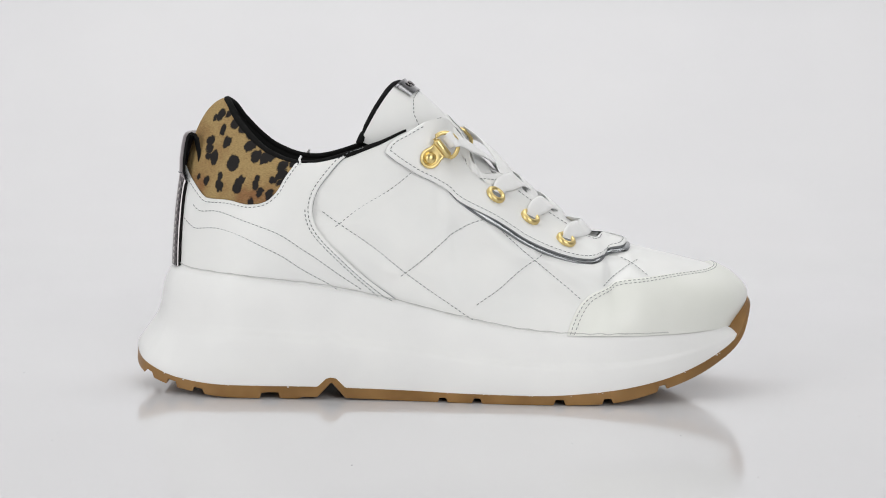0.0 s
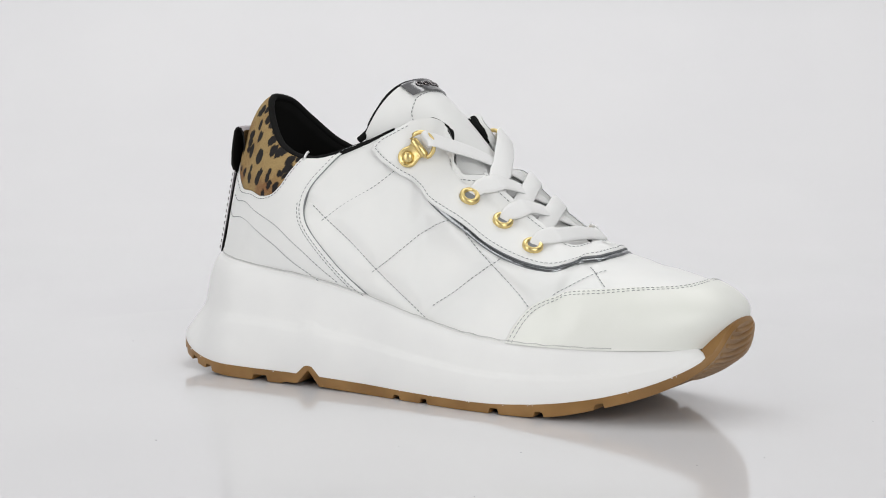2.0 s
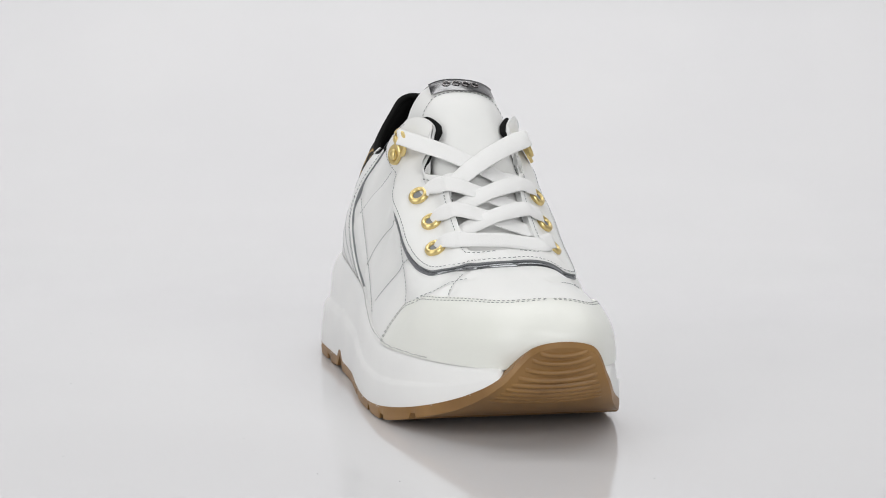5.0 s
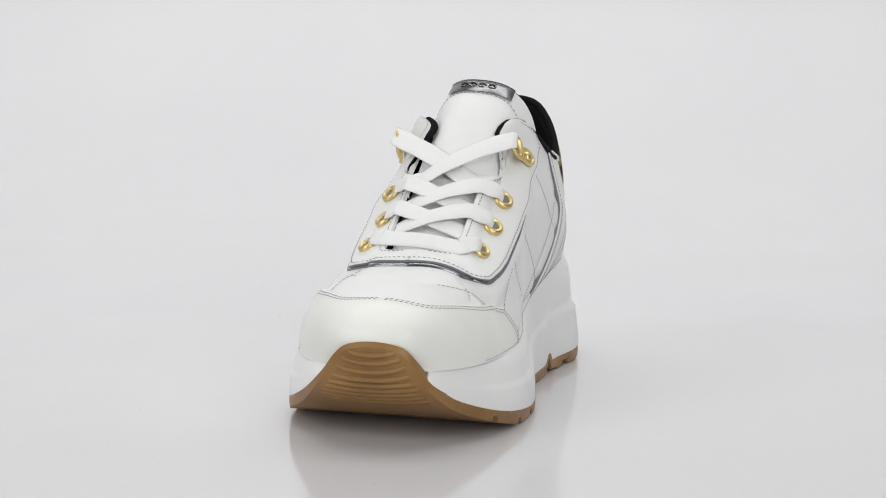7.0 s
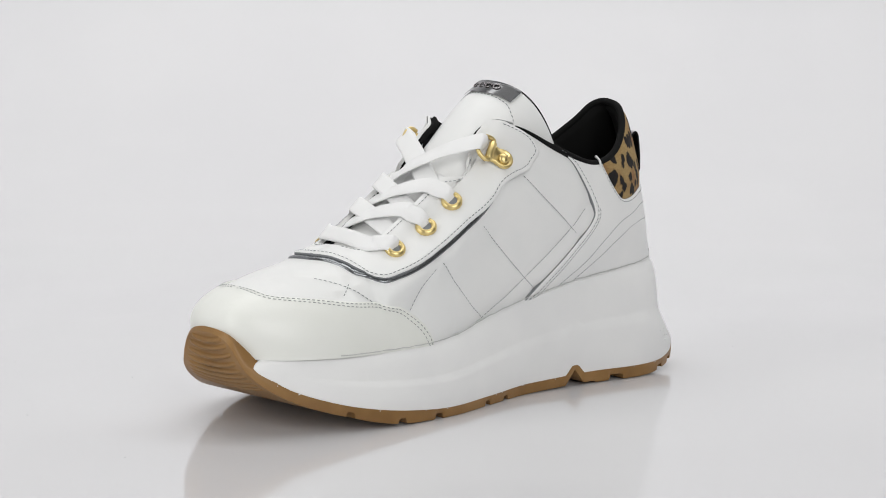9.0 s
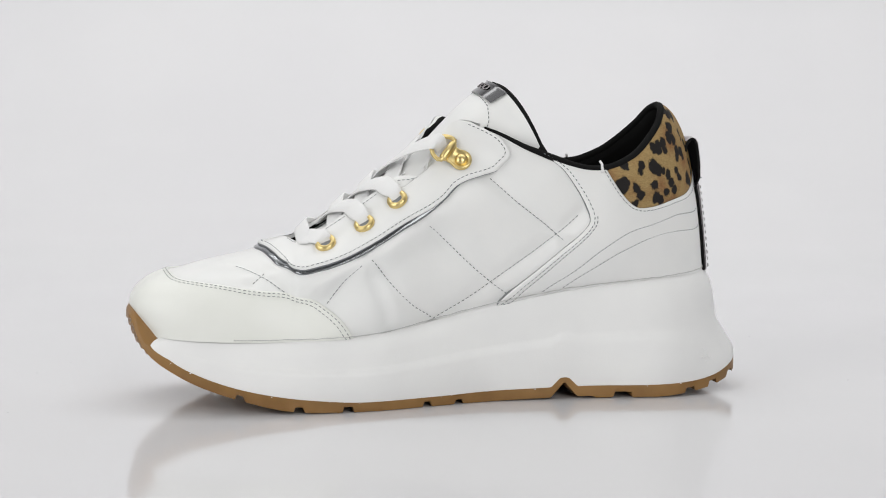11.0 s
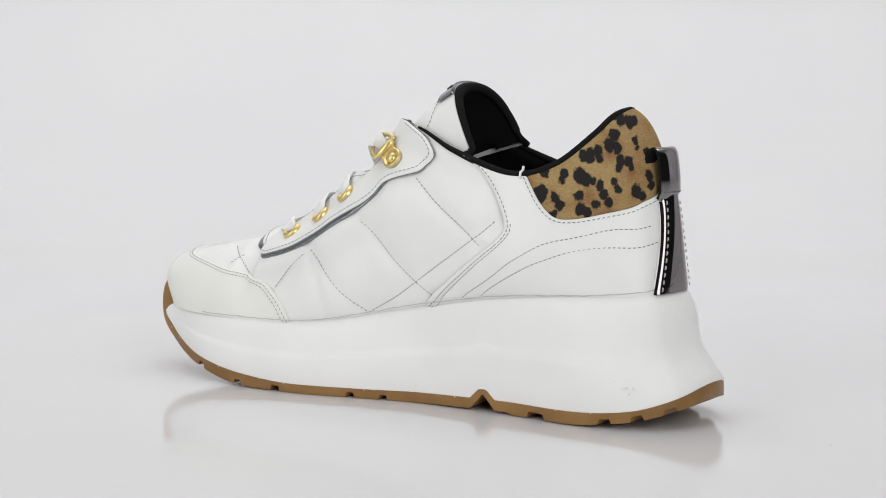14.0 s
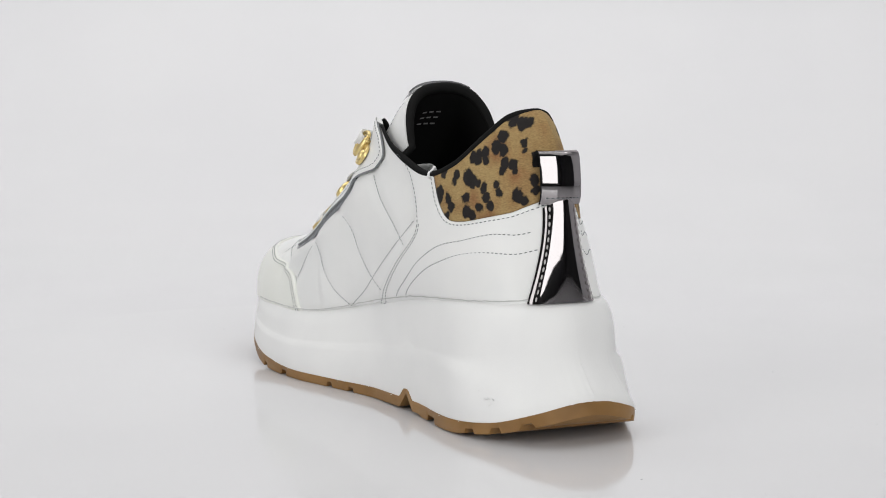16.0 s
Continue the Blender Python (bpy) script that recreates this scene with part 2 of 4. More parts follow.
# the shoulder under the lace panel's outer edge
SHOULDER = {-1: table([(.30, 0.0), (.37, .0036), (.46, .0055), (.56, .0046), (.60, -.0026), (.64, -.0012), (.69, 0.0)]), 1: table([(.30, 0.0), (.37, .0036), (.46, .0045), (.56, .0046), (.64, .0020), (.74, 0.0)])}
SOLE = table([
    (0.00, .1416, .014, .014, .0428), (0.03, .1408, .003, .0255, .0408), (0.08, .1362, -.0085, .0335, .0288),
    (0.16, .1225, -.0205, .0410, .0190), (0.26, .098, -.0358, .0520, .0106), (0.36, .070, -.0437, .0563, .0061),
    (0.46, .042, -.0440, .0545, .0042), (0.56, .012, -.0415, .0470, .0043), (0.66, -.020, -.0380, .0405, .0050),
    (0.76, -.056, -.0375, .0405, .0058), (0.86, -.092, -.0375, .0435, .0060), (0.93, -.1175, -.0290, .0370, .0080),
    (0.97, -.1335, -.0165, .0235, .0138), (1.00, -.1384, .003, .003, .0182)])


def at(tab, u, side):
    return np.array((tab[0](u), tab[1](u) if side < 0 else tab[2](u), tab[3](u)))


def skin(u, v, side):
    """A point of the upper's surface."""
    b, e = at(BASE, u, side), at(EDGE, u, side)
    k, n = (f(u) for f in ARCH[side])
    a = v * math.pi / 2
    c = (1 - k) * (1 - v) + k * max(math.cos(a), 0) ** (2 / n)
    s = (1 - k) * v + k * math.sin(a) ** (2 / n)
    p = e + (b - e) * c
    p[2] = b[2] + (e[2] - b[2]) * s
    p[1] += side * SWELL[side][0](u) * math.sin(math.pi * min(max(s, 0), 1) ** .6)
    t = min(max((v - .78) / .22, 0), 1)
    p += at(NOTCHED, u, side) * t * t * (3 - 2 * t)
    p[1] += side * SHOULDER[side][0](u) * (math.exp(-((s - .62) / .15) ** 2) - (.5 if side < 0 else .4) * math.exp(-((s - .86) / .08) ** 2))
    if u < 0.22:
        t = min(max((0.22 - u) / 0.18, 0), 1)
        p[0] += 0.0058 * t * t * (3 - 2 * t) * math.sin(math.pi * min(s, 1) ** 1.3)
    return p


def normal(u, v, side):
    d, w = 1e-3, u
    if u < 0.02:
        u = 0.02
    u0, u1, v0, v1 = max(u - d, 0), min(u + d, 1), min(max(v - d, 0.002), 0.996), max(min(v + d, 0.998), 0.004)
    n = np.cross(skin(u1, v, side) - skin(u0, v, side), skin(u, v1, side) - skin(u, v0, side)) * side
    n = n / (np.linalg.norm(n) + 1e-12)
    if w < 0.02:
        n[1] *= max(w, 0) / 0.02
    if u > 1 - 1e-4 or (v > 0.9995 and EDGE[2](u) - EDGE[1](u) < 2e-4):
        n[1] = 0
    return n / (np.linalg.norm(n) + 1e-12)


def lifted(u, v, side, h):
    return skin(u, v, side) + normal(u, v, side) * h


# ---- tools for leather work ----
from mathutils import geometry

AU, AV = 0.30, 0.085  # metres that one unit of u and of v stand for, roughly


def curve(pts, step=0.0016):
    """A smooth dense line through (u, v) points."""
    p = np.array(pts, float)
    q = np.vstack([2 * p[0] - p[1], p, 2 * p[-1] - p[-2]])
    out = []
    for i in range(1, len(q) - 2):
        n = max(2, int(np.hypot((q[i + 1][0] - q[i][0]) * AU, (q[i + 1][1] - q[i][1]) * AV) / step))
        for t in np.arange(n) / n:
            out.append(0.5 * (2 * q[i] + (q[i + 1] - q[i - 1]) * t + (2 * q[i - 1] - 5 * q[i] + 4 * q[i + 1] - q[i + 2]) * t * t
                              + (3 * q[i] - q[i - 1] - 3 * q[i + 1] + q[i + 2]) * t ** 3))
    out.append(p[-1])
    return [(min(max(a, 0), 1), min(max(b, 0), 1)) for a, b in out]


def straight(a, b, step=0.0016):
    n = max(1, int(np.hypot((b[0] - a[0]) * AU, (b[1] - a[1]) * AV) / step))
    return [(a[0] + (b[0] - a[0]) * i / n, a[1] + (b[1] - a[1]) * i / n) for i in range(n + 1)]


def loop_of(*lines):
    out = []
    for l in lines:
        for p in l:
            if not out or np.hypot((p[0] - out[-1][0]) * AU, (p[1] - out[-1][1]) * AV) > 0.0003:
                out.append(tuple(p))
    while np.hypot((out[0][0] - out[-1][0]) * AU, (out[0][1] - out[-1][1]) * AV) < 0.0003:
        out.pop()
    return out


def inside(poly, p):
    x, y = p[:, 0][:, None], p[:, 1][:, None]
    a, b = poly, np.roll(poly, -1, 0)
    cut = ((a[:, 1] > y) != (b[:, 1] > y)) & (x < (b[:, 0] - a[:, 0]) * (y - a[:, 1]) / (b[:, 1] - a[:, 1] + 1e-15) + a[:, 0])
    return cut.sum(1) % 2 == 1


def sheet(bm, poly, side, lift, thick, cell=0.003, swell=None, blunt=0.0004, free=lambda p: 0.001 < p[0] < 0.999 and 0.001 < p[1] < 0.998):
    """A cut piece of leather that lies on the upper: outline (u, v), height of its face, thickness; rounded where its edge is free."""
    P = np.array(poly) * (AU, AV)
    if np.sum(P[:, 0] * np.roll(P[:, 1], -1) - P[:, 1] * np.roll(P[:, 0], -1)) < 0:
        P, poly = P[::-1], poly[::-1]
    n = len(P)
    tan = np.roll(P, -1, 0) - np.roll(P, 1, 0)
    inn = np.stack([-tan[:, 1], tan[:, 0]], 1) / (np.linalg.norm(tan, axis=1)[:, None] + 1e-12)
    ring = P + inn * 0.0008
    gx, gy = np.meshgrid(np.arange(P[:, 0].min(), P[:, 0].max(), cell), np.arange(P[:, 1].min(), P[:, 1].max(), cell))
    g = np.stack([gx.ravel(), gy.ravel()], 1)
    near = lambda q: np.min(np.hypot(q[:, None, 0] - P[None, :, 0], q[:, None, 1] - P[None, :, 1]), 1)
    g = g[inside(P, g)]
    if len(g):
        g = g[near(g) > 0.0016]
    ring = ring[inside(P, ring) & (near(ring) > 0.0006)]
    allp = np.vstack([P, ring, g])
    res = geometry.delaunay_2d_cdt([Vector(p) for p in allp], [(i, (i + 1) % n) for i in range(n)], [list(range(n))], 1, 1e-7)
    pts, faces, orig = res[0], res[2], res[3]
    depth = near(np.array([tuple(p) for p in pts]))
    top, rim = [], set()
    for i, p in enumerate(pts):
        u, v = min(max(p[0] / AU, 0), 1), min(max(p[1] / AV, 0), 1)
        edge = any(o < n for o in orig[i])
        h = lift + (swell(u, v, depth[i]) if swell else 0)
        if edge:
            rim.add(i)
            h -= blunt if free((u, v)) else 0
        top.append(bm.verts.new(lifted(u, v, side, h)))
    for f in faces:
        try:
            bm.faces.new([top[i] for i in f])
        except ValueError:
            pass
    index = {}
    for i in rim:
        for o in orig[i]:
            if o < n:
                index[o] = i
    low = {}
    for i in range(n):
        a, b = index.get(i), index.get((i + 1) % n)
        if a is None or b is None or a == b or not (free(poly[i]) or free(poly[(i + 1) % n])):
            continue
        for k, (u, v) in ((a, poly[i]), (b, poly[(i + 1) % n])):
            if k not in low:
                low[k] = bm.verts.new(lifted(u, v, side, lift - thick))
        try:
            bm.faces.new((top[a], top[b], low[b], low[a])).material_index = 1
        except ValueError:
            pass


def leather_part(name, pieces, mat, parent, label="", edge=None, soften=None, **more):
    """pieces: (side, outline)."""
    bm = bmesh.new()
    for side, poly in pieces:
        sheet(bm, poly, side, **more)
    bmesh.ops.remove_doubles(bm, verts=bm.verts, dist=6e-5)
    if soften:
        near = [v for v in bm.verts if (v.co - Vector(soften[0])).length < soften[1]]
        for _ in range(25):
            bmesh.ops.smooth_vert(bm, verts=near, factor=0.5, use_axis_x=True, use_axis_y=True, use_axis_z=True)
    ob = part(name, bm, mat, parent, label)
    ob.data.materials.append(edge or edge_grey)
    return ob


def resample(p, step, lead=0.0):
    p = np.array(p)
    d = np.concatenate([[0], np.cumsum(np.linalg.norm(np.diff(p, axis=0), axis=1))])
    s = np.arange(lead, d[-1], step)
    return np.stack([np.interp(s, d, p[:, k]) for k in range(3)], 1)


def sew(pts3, nrm, parent, length=0.0015, gap=0.0006, width=0.00036, mat=None):
    """A row of single stitches along a line in space."""
    bm = bmesh.new()
    p = np.array(pts3)
    d = np.concatenate([[0], np.cumsum(np.linalg.norm(np.diff(p, axis=0), axis=1))])
    at_s = lambda s: np.array([np.interp(s, d, p[:, k]) for k in range(3)])
    nr = np.array(nrm)
    n_s = lambda s: np.array([np.interp(s, d, nr[:, k]) for k in range(3)])
    s = 0.0004
    while s + length < d[-1]:
        ln = length * (1 + 0.12 * (random.random() - 0.5))
        a, b, c = at_s(s), at_s(s + ln), n_s(s + ln / 2)
        t = b - a
        w = np.cross(t, c)
        w = w / (np.linalg.norm(w) + 1e-12) * width / 2
        h = c / (np.linalg.norm(c) + 1e-12) * width * 0.55
        m1, m2 = a + t * 0.22, a + t * 0.78
        vs = [bm.verts.new(q) for q in (a - h * .6, m1 - w, m1 + h, m1 + w, m2 - w, m2 + h, m2 + w, b - h * .6)]
        for f in ((0, 1, 2), (0, 2, 3), (1, 4, 5, 2), (2, 5, 6, 3), (4, 7, 5), (5, 7, 6)):
            bm.faces.new([vs[i] for i in f])
        s += ln + gap
    return part("stitching", bm, mat or thread, parent)


def sew_uv(uv, side, lift, parent, **more):
    line = curve(uv, 0.003)
    return sew([lifted(u, v, side, lift) for u, v in line], [normal(u, v, side) for u, v in line], parent, **more)


def shifted(uv, d):
    """The same line moved sideways by d metres (to its left)."""
    p = np.array(curve(uv, 0.004)) * (AU, AV)
    t = np.gradient(p, axis=0)
    n = np.stack([-t[:, 1], t[:, 0]], 1) / (np.linalg.norm(t, axis=1)[:, None] + 1e-12)
    q = (p + n * d) / (AU, AV)
    return [(min(max(a, 0), 1), min(max(b, 0), 1)) for a, b in q]


def tube(bm, path, r, k=8, cap=True, flat=None):
    """A round rod along a path."""
    p = [Vector(q) for q in path]
    rows, up = [], Vector((0.13, 0.21, 0.97))
    for i, q in enumerate(p):
        t = (p[min(i + 1, len(p) - 1)] - p[max(i - 1, 0)]).normalized()
        a = t.cross(up).normalized()
        b = a.cross(t).normalized()
        rr = r(i / (len(p) - 1)) if callable(r) else r
        rows.append([q + (a * math.cos(w) + b * math.sin(w)) * rr for w in np.linspace(0, 2 * math.pi, k, endpoint=False)])
    vs = grid_mesh(bm, rows, close_v=True)
    if cap:
        bm.faces.new(vs[0])
        bm.faces.new(vs[-1][::-1])


# ---- the place: sweep, table ----
def build_place():
    bm = bmesh.new()
    # the sheet eases from level to upright with no break in its curve
    prof, y, z, steps, length = [(-1.6, -0.0003), (0.0, -0.0003), (0.29, -0.0003)], 0.29, -0.0003, 70, 1.65
    for i in range(steps):
        f = (i + .5) / steps
        y, z = y + math.cos(math.pi / 2 * f * f * (3 - 2 * f)) * length / steps, z + math.sin(math.pi / 2 * f * f * (3 - 2 * f)) * length / steps
        prof.append((y, z))
    prof.append((y, 2.6))
    grid_mesh(bm, [[(x, y, z) for y, z in prof] for x in np.linspace(-1.5, 1.5, 12)])
    for s in (-1, 1):  # the white cove's side returns
        grid_mesh(bm, [[(s * (1.5 + 0.12 * (1 - math.cos(a))), y, -0.0003 + h) for y in np.linspace(-0.1, 1.37, 8)] for a, h in ((0, 0), (.4, .01), (.9, .05), (1.3, .09), (1.57, .12), (1.57, 2.6))])
    ob = part("backdrop", bm, sweep_sheet, None)
    tagged(ob, "seamless satin white sweep curving up behind the turntable", "backdrop", kind="structure")
    # the dark studio round it
    X0, X1, Y0, Y1, Z0, Z1, T = -2.8, 2.8, -2.4, 1.8, -0.03, 3.0, 0.12
    for name, lo, hi, what in (("wall_south", (X0, Y0 - T, Z0), (X1, Y0, Z1), "wall"), ("wall_north", (X0, Y1, Z0), (X1, Y1 + T, Z1), "wall"),
                               ("wall_west", (X0 - T, Y0 - T, Z0), (X0, Y1 + T, Z1), "wall"), ("wall_east", (X1, Y0 - T, Z0), (X1 + T, Y1 + T, Z1), "wall"),
                               ("floor", (X0 - T, Y0 - T, Z0 - T), (X1 + T, Y1 + T, Z0), "floor"), ("ceiling", (X0 - T, Y0 - T, Z1), (X1 + T, Y1 + T, Z1 + T), "ceiling")):
        bm = bmesh.new()
        bmesh.ops.create_cube(bm, size=1)
        for v in bm.verts:
            v.co = [a + (b - a) * (c + .5) for a, b, c in zip(lo, hi, v.co)]
        tagged(part(name, bm, wall_paint, None, smooth=False), "plain dark grey studio " + what + " round the set", what, kind="structure")
    disc = new("turntable")
    tagged(disc, "round glossy white acrylic turntable under the sneaker", "turntable")
    bm = bmesh.new()
    ring = [(0.0, 0.0), (0.12, 0.0), (0.2749, 0.0), (0.275, -0.0001), (0.275, -0.0003)]
    grid_mesh(bm, [[(r * math.cos(a), r * math.sin(a), z) for r, z in ring] for a in np.linspace(0, 2 * math.pi, 160, endpoint=False)], close_u=True)
    bmesh.ops.remove_doubles(bm, verts=bm.verts, dist=1e-6)
    part("plate", bm, sweep_sheet, disc, "glossy white acrylic plate", smooth=False)
    # a few specks of dust on the plate
    bm = bmesh.new()
    for i in range(14):
        a, r = random.uniform(0, 6.28), random.uniform(.12, .24)
        c = Vector((r * math.cos(a), r * math.sin(a), .0002))
        w = random.uniform(.0002, .0005)
        vs = [bm.verts.new(c + Vector((w * math.cos(k) * random.uniform(.6, 1.3), w * math.sin(k), 0))) for k in np.linspace(0, 6.28, 6, endpoint=False)]
        tip = bm.verts.new(c + Vector((0, 0, w * .6)))
        for k in range(6):
            bm.faces.new((vs[k], vs[(k + 1) % 6], tip))
    part("dust_specks", bm, edge_grey, disc, "grey dust specks", kind="stuff")
    return disc


def ring_u(n=150):
    """Stations closer at toe and heel."""
    return [0.5 - 0.5 * math.cos(math.pi * i / n) for i in range(n + 1)]


def smooth01(a, b, x):
    t = min(max((x - a) / (b - a), 0), 1)
    return t * t * (3 - 2 * t)


# ---- sole ----
NOTCH = -0.0475
GROOVES = [(-.0745, .0045, .0026), (-.0195 + .021, .0022, .0020), (.0165, .0022, .0022), (.0525, .0026, .0024), (.0735, .0024, .0022),
           (.098, .0022, .0022), (-.1065, .0028, .0022), (-.119, .0026, .0024), (-.130, .0022, .0022)]


def notch(x):
    return max(0.0, 1 - abs(x - NOTCH) / 0.0062)


def tread(x):
    """How far the tread is cut away from below at x."""
    g = max((d * min(1, max(0, (w - abs(x - c)) / 0.0008)) for c, w, d in GROOVES), default=0)
    return g


def sole_u():
    us = set(ring_u(170))
    xs = [(u, SOLE[0](u)) for u in np.linspace(0, 1, 1400)]
    for c, w, d in GROOVES + [(NOTCH, 0.0066, 0), (NOTCH, 0.003, 0), (NOTCH, 0.0005, 0)]:
        for e in (c - w, c - w + 0.0008, c + w - 0.0008, c + w):
            us.add(min(xs, key=lambda q: abs(q[1] - e))[0])
    return sorted(us)


def gum_top(u, side):
    s = at(SOLE, u, side)
    s[2] += 0.0042 * min(1, notch(s[0]) * 1.4)
    return s


def gum_low(u, side):
    s = at(SOLE, u, side)
    toe, heel = 1 - smooth01(0.02, 0.20, u), smooth01(0.93, 1.0, u)
    lo = s + np.array((0.0012 * toe - 0.0004 * heel, 0, -0.0046 + 0.0026 * toe - 0.0012 * heel))
    flat = 0.0014 if -.06 < s[0] < .01 else 0.0004
    k = smooth01(.25, .42, u) * (1 - smooth01(.84, .92, u))
    base = lo[2] * (1 - k) + min(lo[2], flat) * k
    lo[2] = max(base, 0.0002) + min(tread(s[0]), s[2] - max(base, 0.0002) - 0.0014) + 0.0068 * notch(s[0])
    return lo


def build_midsole(shoe):
    heel_prof = [(0, 1), (.05, 1.01), (.12, .90), (.27, .69), (.37, .55), (.46, .47), (.60, .42), (.73, .38), (.86, .30), (.95, .20), (1, .08)]
    side_prof = [(0, 1), (.05, 1.04), (.22, 1.03), (.42, .97), (.485, .92), (.510, .74), (.55, .69), (.76, .63), (.88, .50), (.96, .34), (1, .14)]
    toe_prof = [(0, 1), (.05, 1.02), (.22, .98), (.40, .92), (.47, .88), (.52, .84), (.60, .78), (.76, .64), (.88, .48), (.96, .30), (1, .12)]
    bm = bmesh.new()
    rows = []
    us = sole_u()
    for side, run in ((-1, us), (1, us[-2:0:-1])):
        for u in run:
            b, s = at(BASE, u, side), gum_top(u, side)
            h, t = smooth01(.84, .96, u), 1 - smooth01(.12, .30, u)
            tuck = smooth01(-0.003, 0.002, s[2] - b[2])
            zb = min(s[2] - 0.0008, b[2] - 0.006) + 0.0004 * noise.noise(Vector((s[0] * 500, s[1] * 500, 3))) + 0.0003 * noise.noise(Vector((s[0] * 1500, s[1] * 1500, 3)))
            out = s * (1 - tuck) + (b + np.array((-0.0035, 0, 0))) * tuck
            row = []
            for (f, w0), (_, w1), (_, w2) in zip(side_prof, heel_prof, toe_prof):
                f2 = side_prof[len(row)][0] * (1 - h) + heel_prof[len(row)][0] * h
                w = (w0 * (1 - t) + w2 * t) * (1 - h) + w1 * h
                p = b + (out - b) * w
                p[2] = zb + (b[2] - zb) * f2 + (0.0006 if f2 > .99 else 0)
                row.append(tuple(p))
            q = b - (out - b) * 0.15
            row.append((q[0], q[1], b[2] + 0.0003))
            q = b.copy()
            q[1] = q[1] * 0.7 + 0.3 * 0.008
            row.append((q[0] * 0.98, q[1], b[2] - 0.0005))
            rows.append(row)
    grid_mesh(bm, rows, close_u=True)
    mid = part("midsole", bm, foam, shoe, "thick sculpted white foam rubber midsole")
    # scuffed flakes at the lower edge
    bm = bmesh.new()
    for side, n in ((-1, 26), (1, 22)):
        for i in range(n):
            u = random.uniform(.12, .95)
            s = gum_top(u, side)
            c = Vector(s) + Vector((random.uniform(-.001, .001), side * random.uniform(.0001, .0004), random.uniform(-.0004, .0003)))
            r = random.uniform(.00012, .00030)
            vs = [bm.verts.new(c + Vector((math.cos(a) * r * random.uniform(.6, 2.4), side * random.uniform(0, .0004), math.sin(a) * r))) for a in np.linspace(0, 2 * math.pi, 6, endpoint=False)]
            tip = bm.verts.new(c + Vector((0, side * .0005, 0)))
            for k in range(6):
                bm.faces.new((vs[k], vs[(k + 1) % 6], tip))
    for i in range(9):
        u, f = .925 + random.gauss(0, .006), .22 + random.gauss(0, .05)
        b, s = at(BASE, u, 1), gum_top(u, 1)
        c = Vector(b + (s - b) * (1.0 - 0.55 * max(f, 0))) + Vector((0, .0002, 0))
        c.z = s[2] + (b[2] - s[2]) * f
        r = random.uniform(.0002, .0005)
        vs = [bm.verts.new(c + Vector((math.cos(a) * r * 1.5, random.uniform(-.0003, .0005), math.sin(a) * r))) for a in np.linspace(0, 2 * math.pi, 5, endpoint=False)]
        tip = bm.verts.new(c + Vector((0, .0004, 0)))
        for k in range(5):
            bm.faces.new((vs[k], vs[(k + 1) % 5], tip))
    part("scuff_flakes", bm, foam, mid, "crumbs of scuffed white rubber", kind="stuff")


def build_outsole(shoe):
    bm = bmesh.new()
    rows = []
    us = sole_u()
    for side, run in ((-1, us), (1, us[-2:0:-1])):
        for u in run:
            s, lo = gum_top(u, side), gum_low(u, side)
            other = gum_low(u, -side)
            s_o = at(SOLE, u, -side)
            mid = (lo + other) / 2
            k = smooth01(.25, .42, u) * (1 - smooth01(.84, .92, u))
            flat = mid[2] * (1 - k) + max(mid[2], 0.0022) * k
            c1 = lo + (mid - lo) * 0.06
            c2 = lo + (mid - lo) * 0.5
            c2[2] = max(c2[2], flat)
            mid[2] = max(mid[2], flat)
            inner = s + (np.array((s[0], (s[1] + s_o[1]) / 2, s[2])) - s) * 0.12
            if u < 0.2:
                bb, k = at(BASE, u, side), 1 - smooth01(.13, .19, u)
                inner = inner * (1 - k) + np.array((bb[0] + .001, bb[1], s[2] - .0006)) * k
            e = s.copy()
            e[1] += side * 0.0003
            rows.append([tuple(inner), tuple(e), tuple(e + (lo - e) * .5 + np.array((0, side * .0002, 0))), tuple(lo), tuple(c1), tuple(c2), tuple(mid)])
    grid_mesh(bm, rows, close_u=True)
    bmesh.ops.remove_doubles(bm, verts=bm.verts, dist=1e-6)
    out = part("outsole", bm, gum, shoe, "treaded brown gum rubber outsole", smooth=False)
    out.data.shade_smooth()
    out.data.set_sharp_from_angle(angle=radians(38))
    # curved ribs on the turned-up toe
    for i in range(9):
        bm = bmesh.new()
        u0 = 0.030 + 0.0125 * i
        rows = []
        for f in np.linspace(0.07, 0.93, 25):
            u = u0 + 0.010 * (1 - 4 * (f - .5) ** 2) - 0.004 * f
            a, b = gum_low(u, -1), gum_low(u, 1)
            p = a + (b - a) * f
            d = gum_low(u + .01, -1) - gum_low(u - .01, -1)
            nrm = np.array((-d[2], 0, d[0]))
            nrm = nrm / np.linalg.norm(nrm) * (1 if nrm[0] < 0 else -1) * -1
            t = np.array((d[0], 0, d[2])) / np.linalg.norm((d[0], d[2]))
            k = max(math.sin(math.pi * (f - .07) / .86), 0) ** .4
            rows.append([tuple(p + t * x + nrm * (y * k - .0002)) for x, y in ((-.0012, 0), (-.0008, .0011), (0, .0016), (.0008, .0011), (.0012, 0))])
        grid_mesh(bm, rows)
        part("toe_rib", bm, gum, out)
    return out


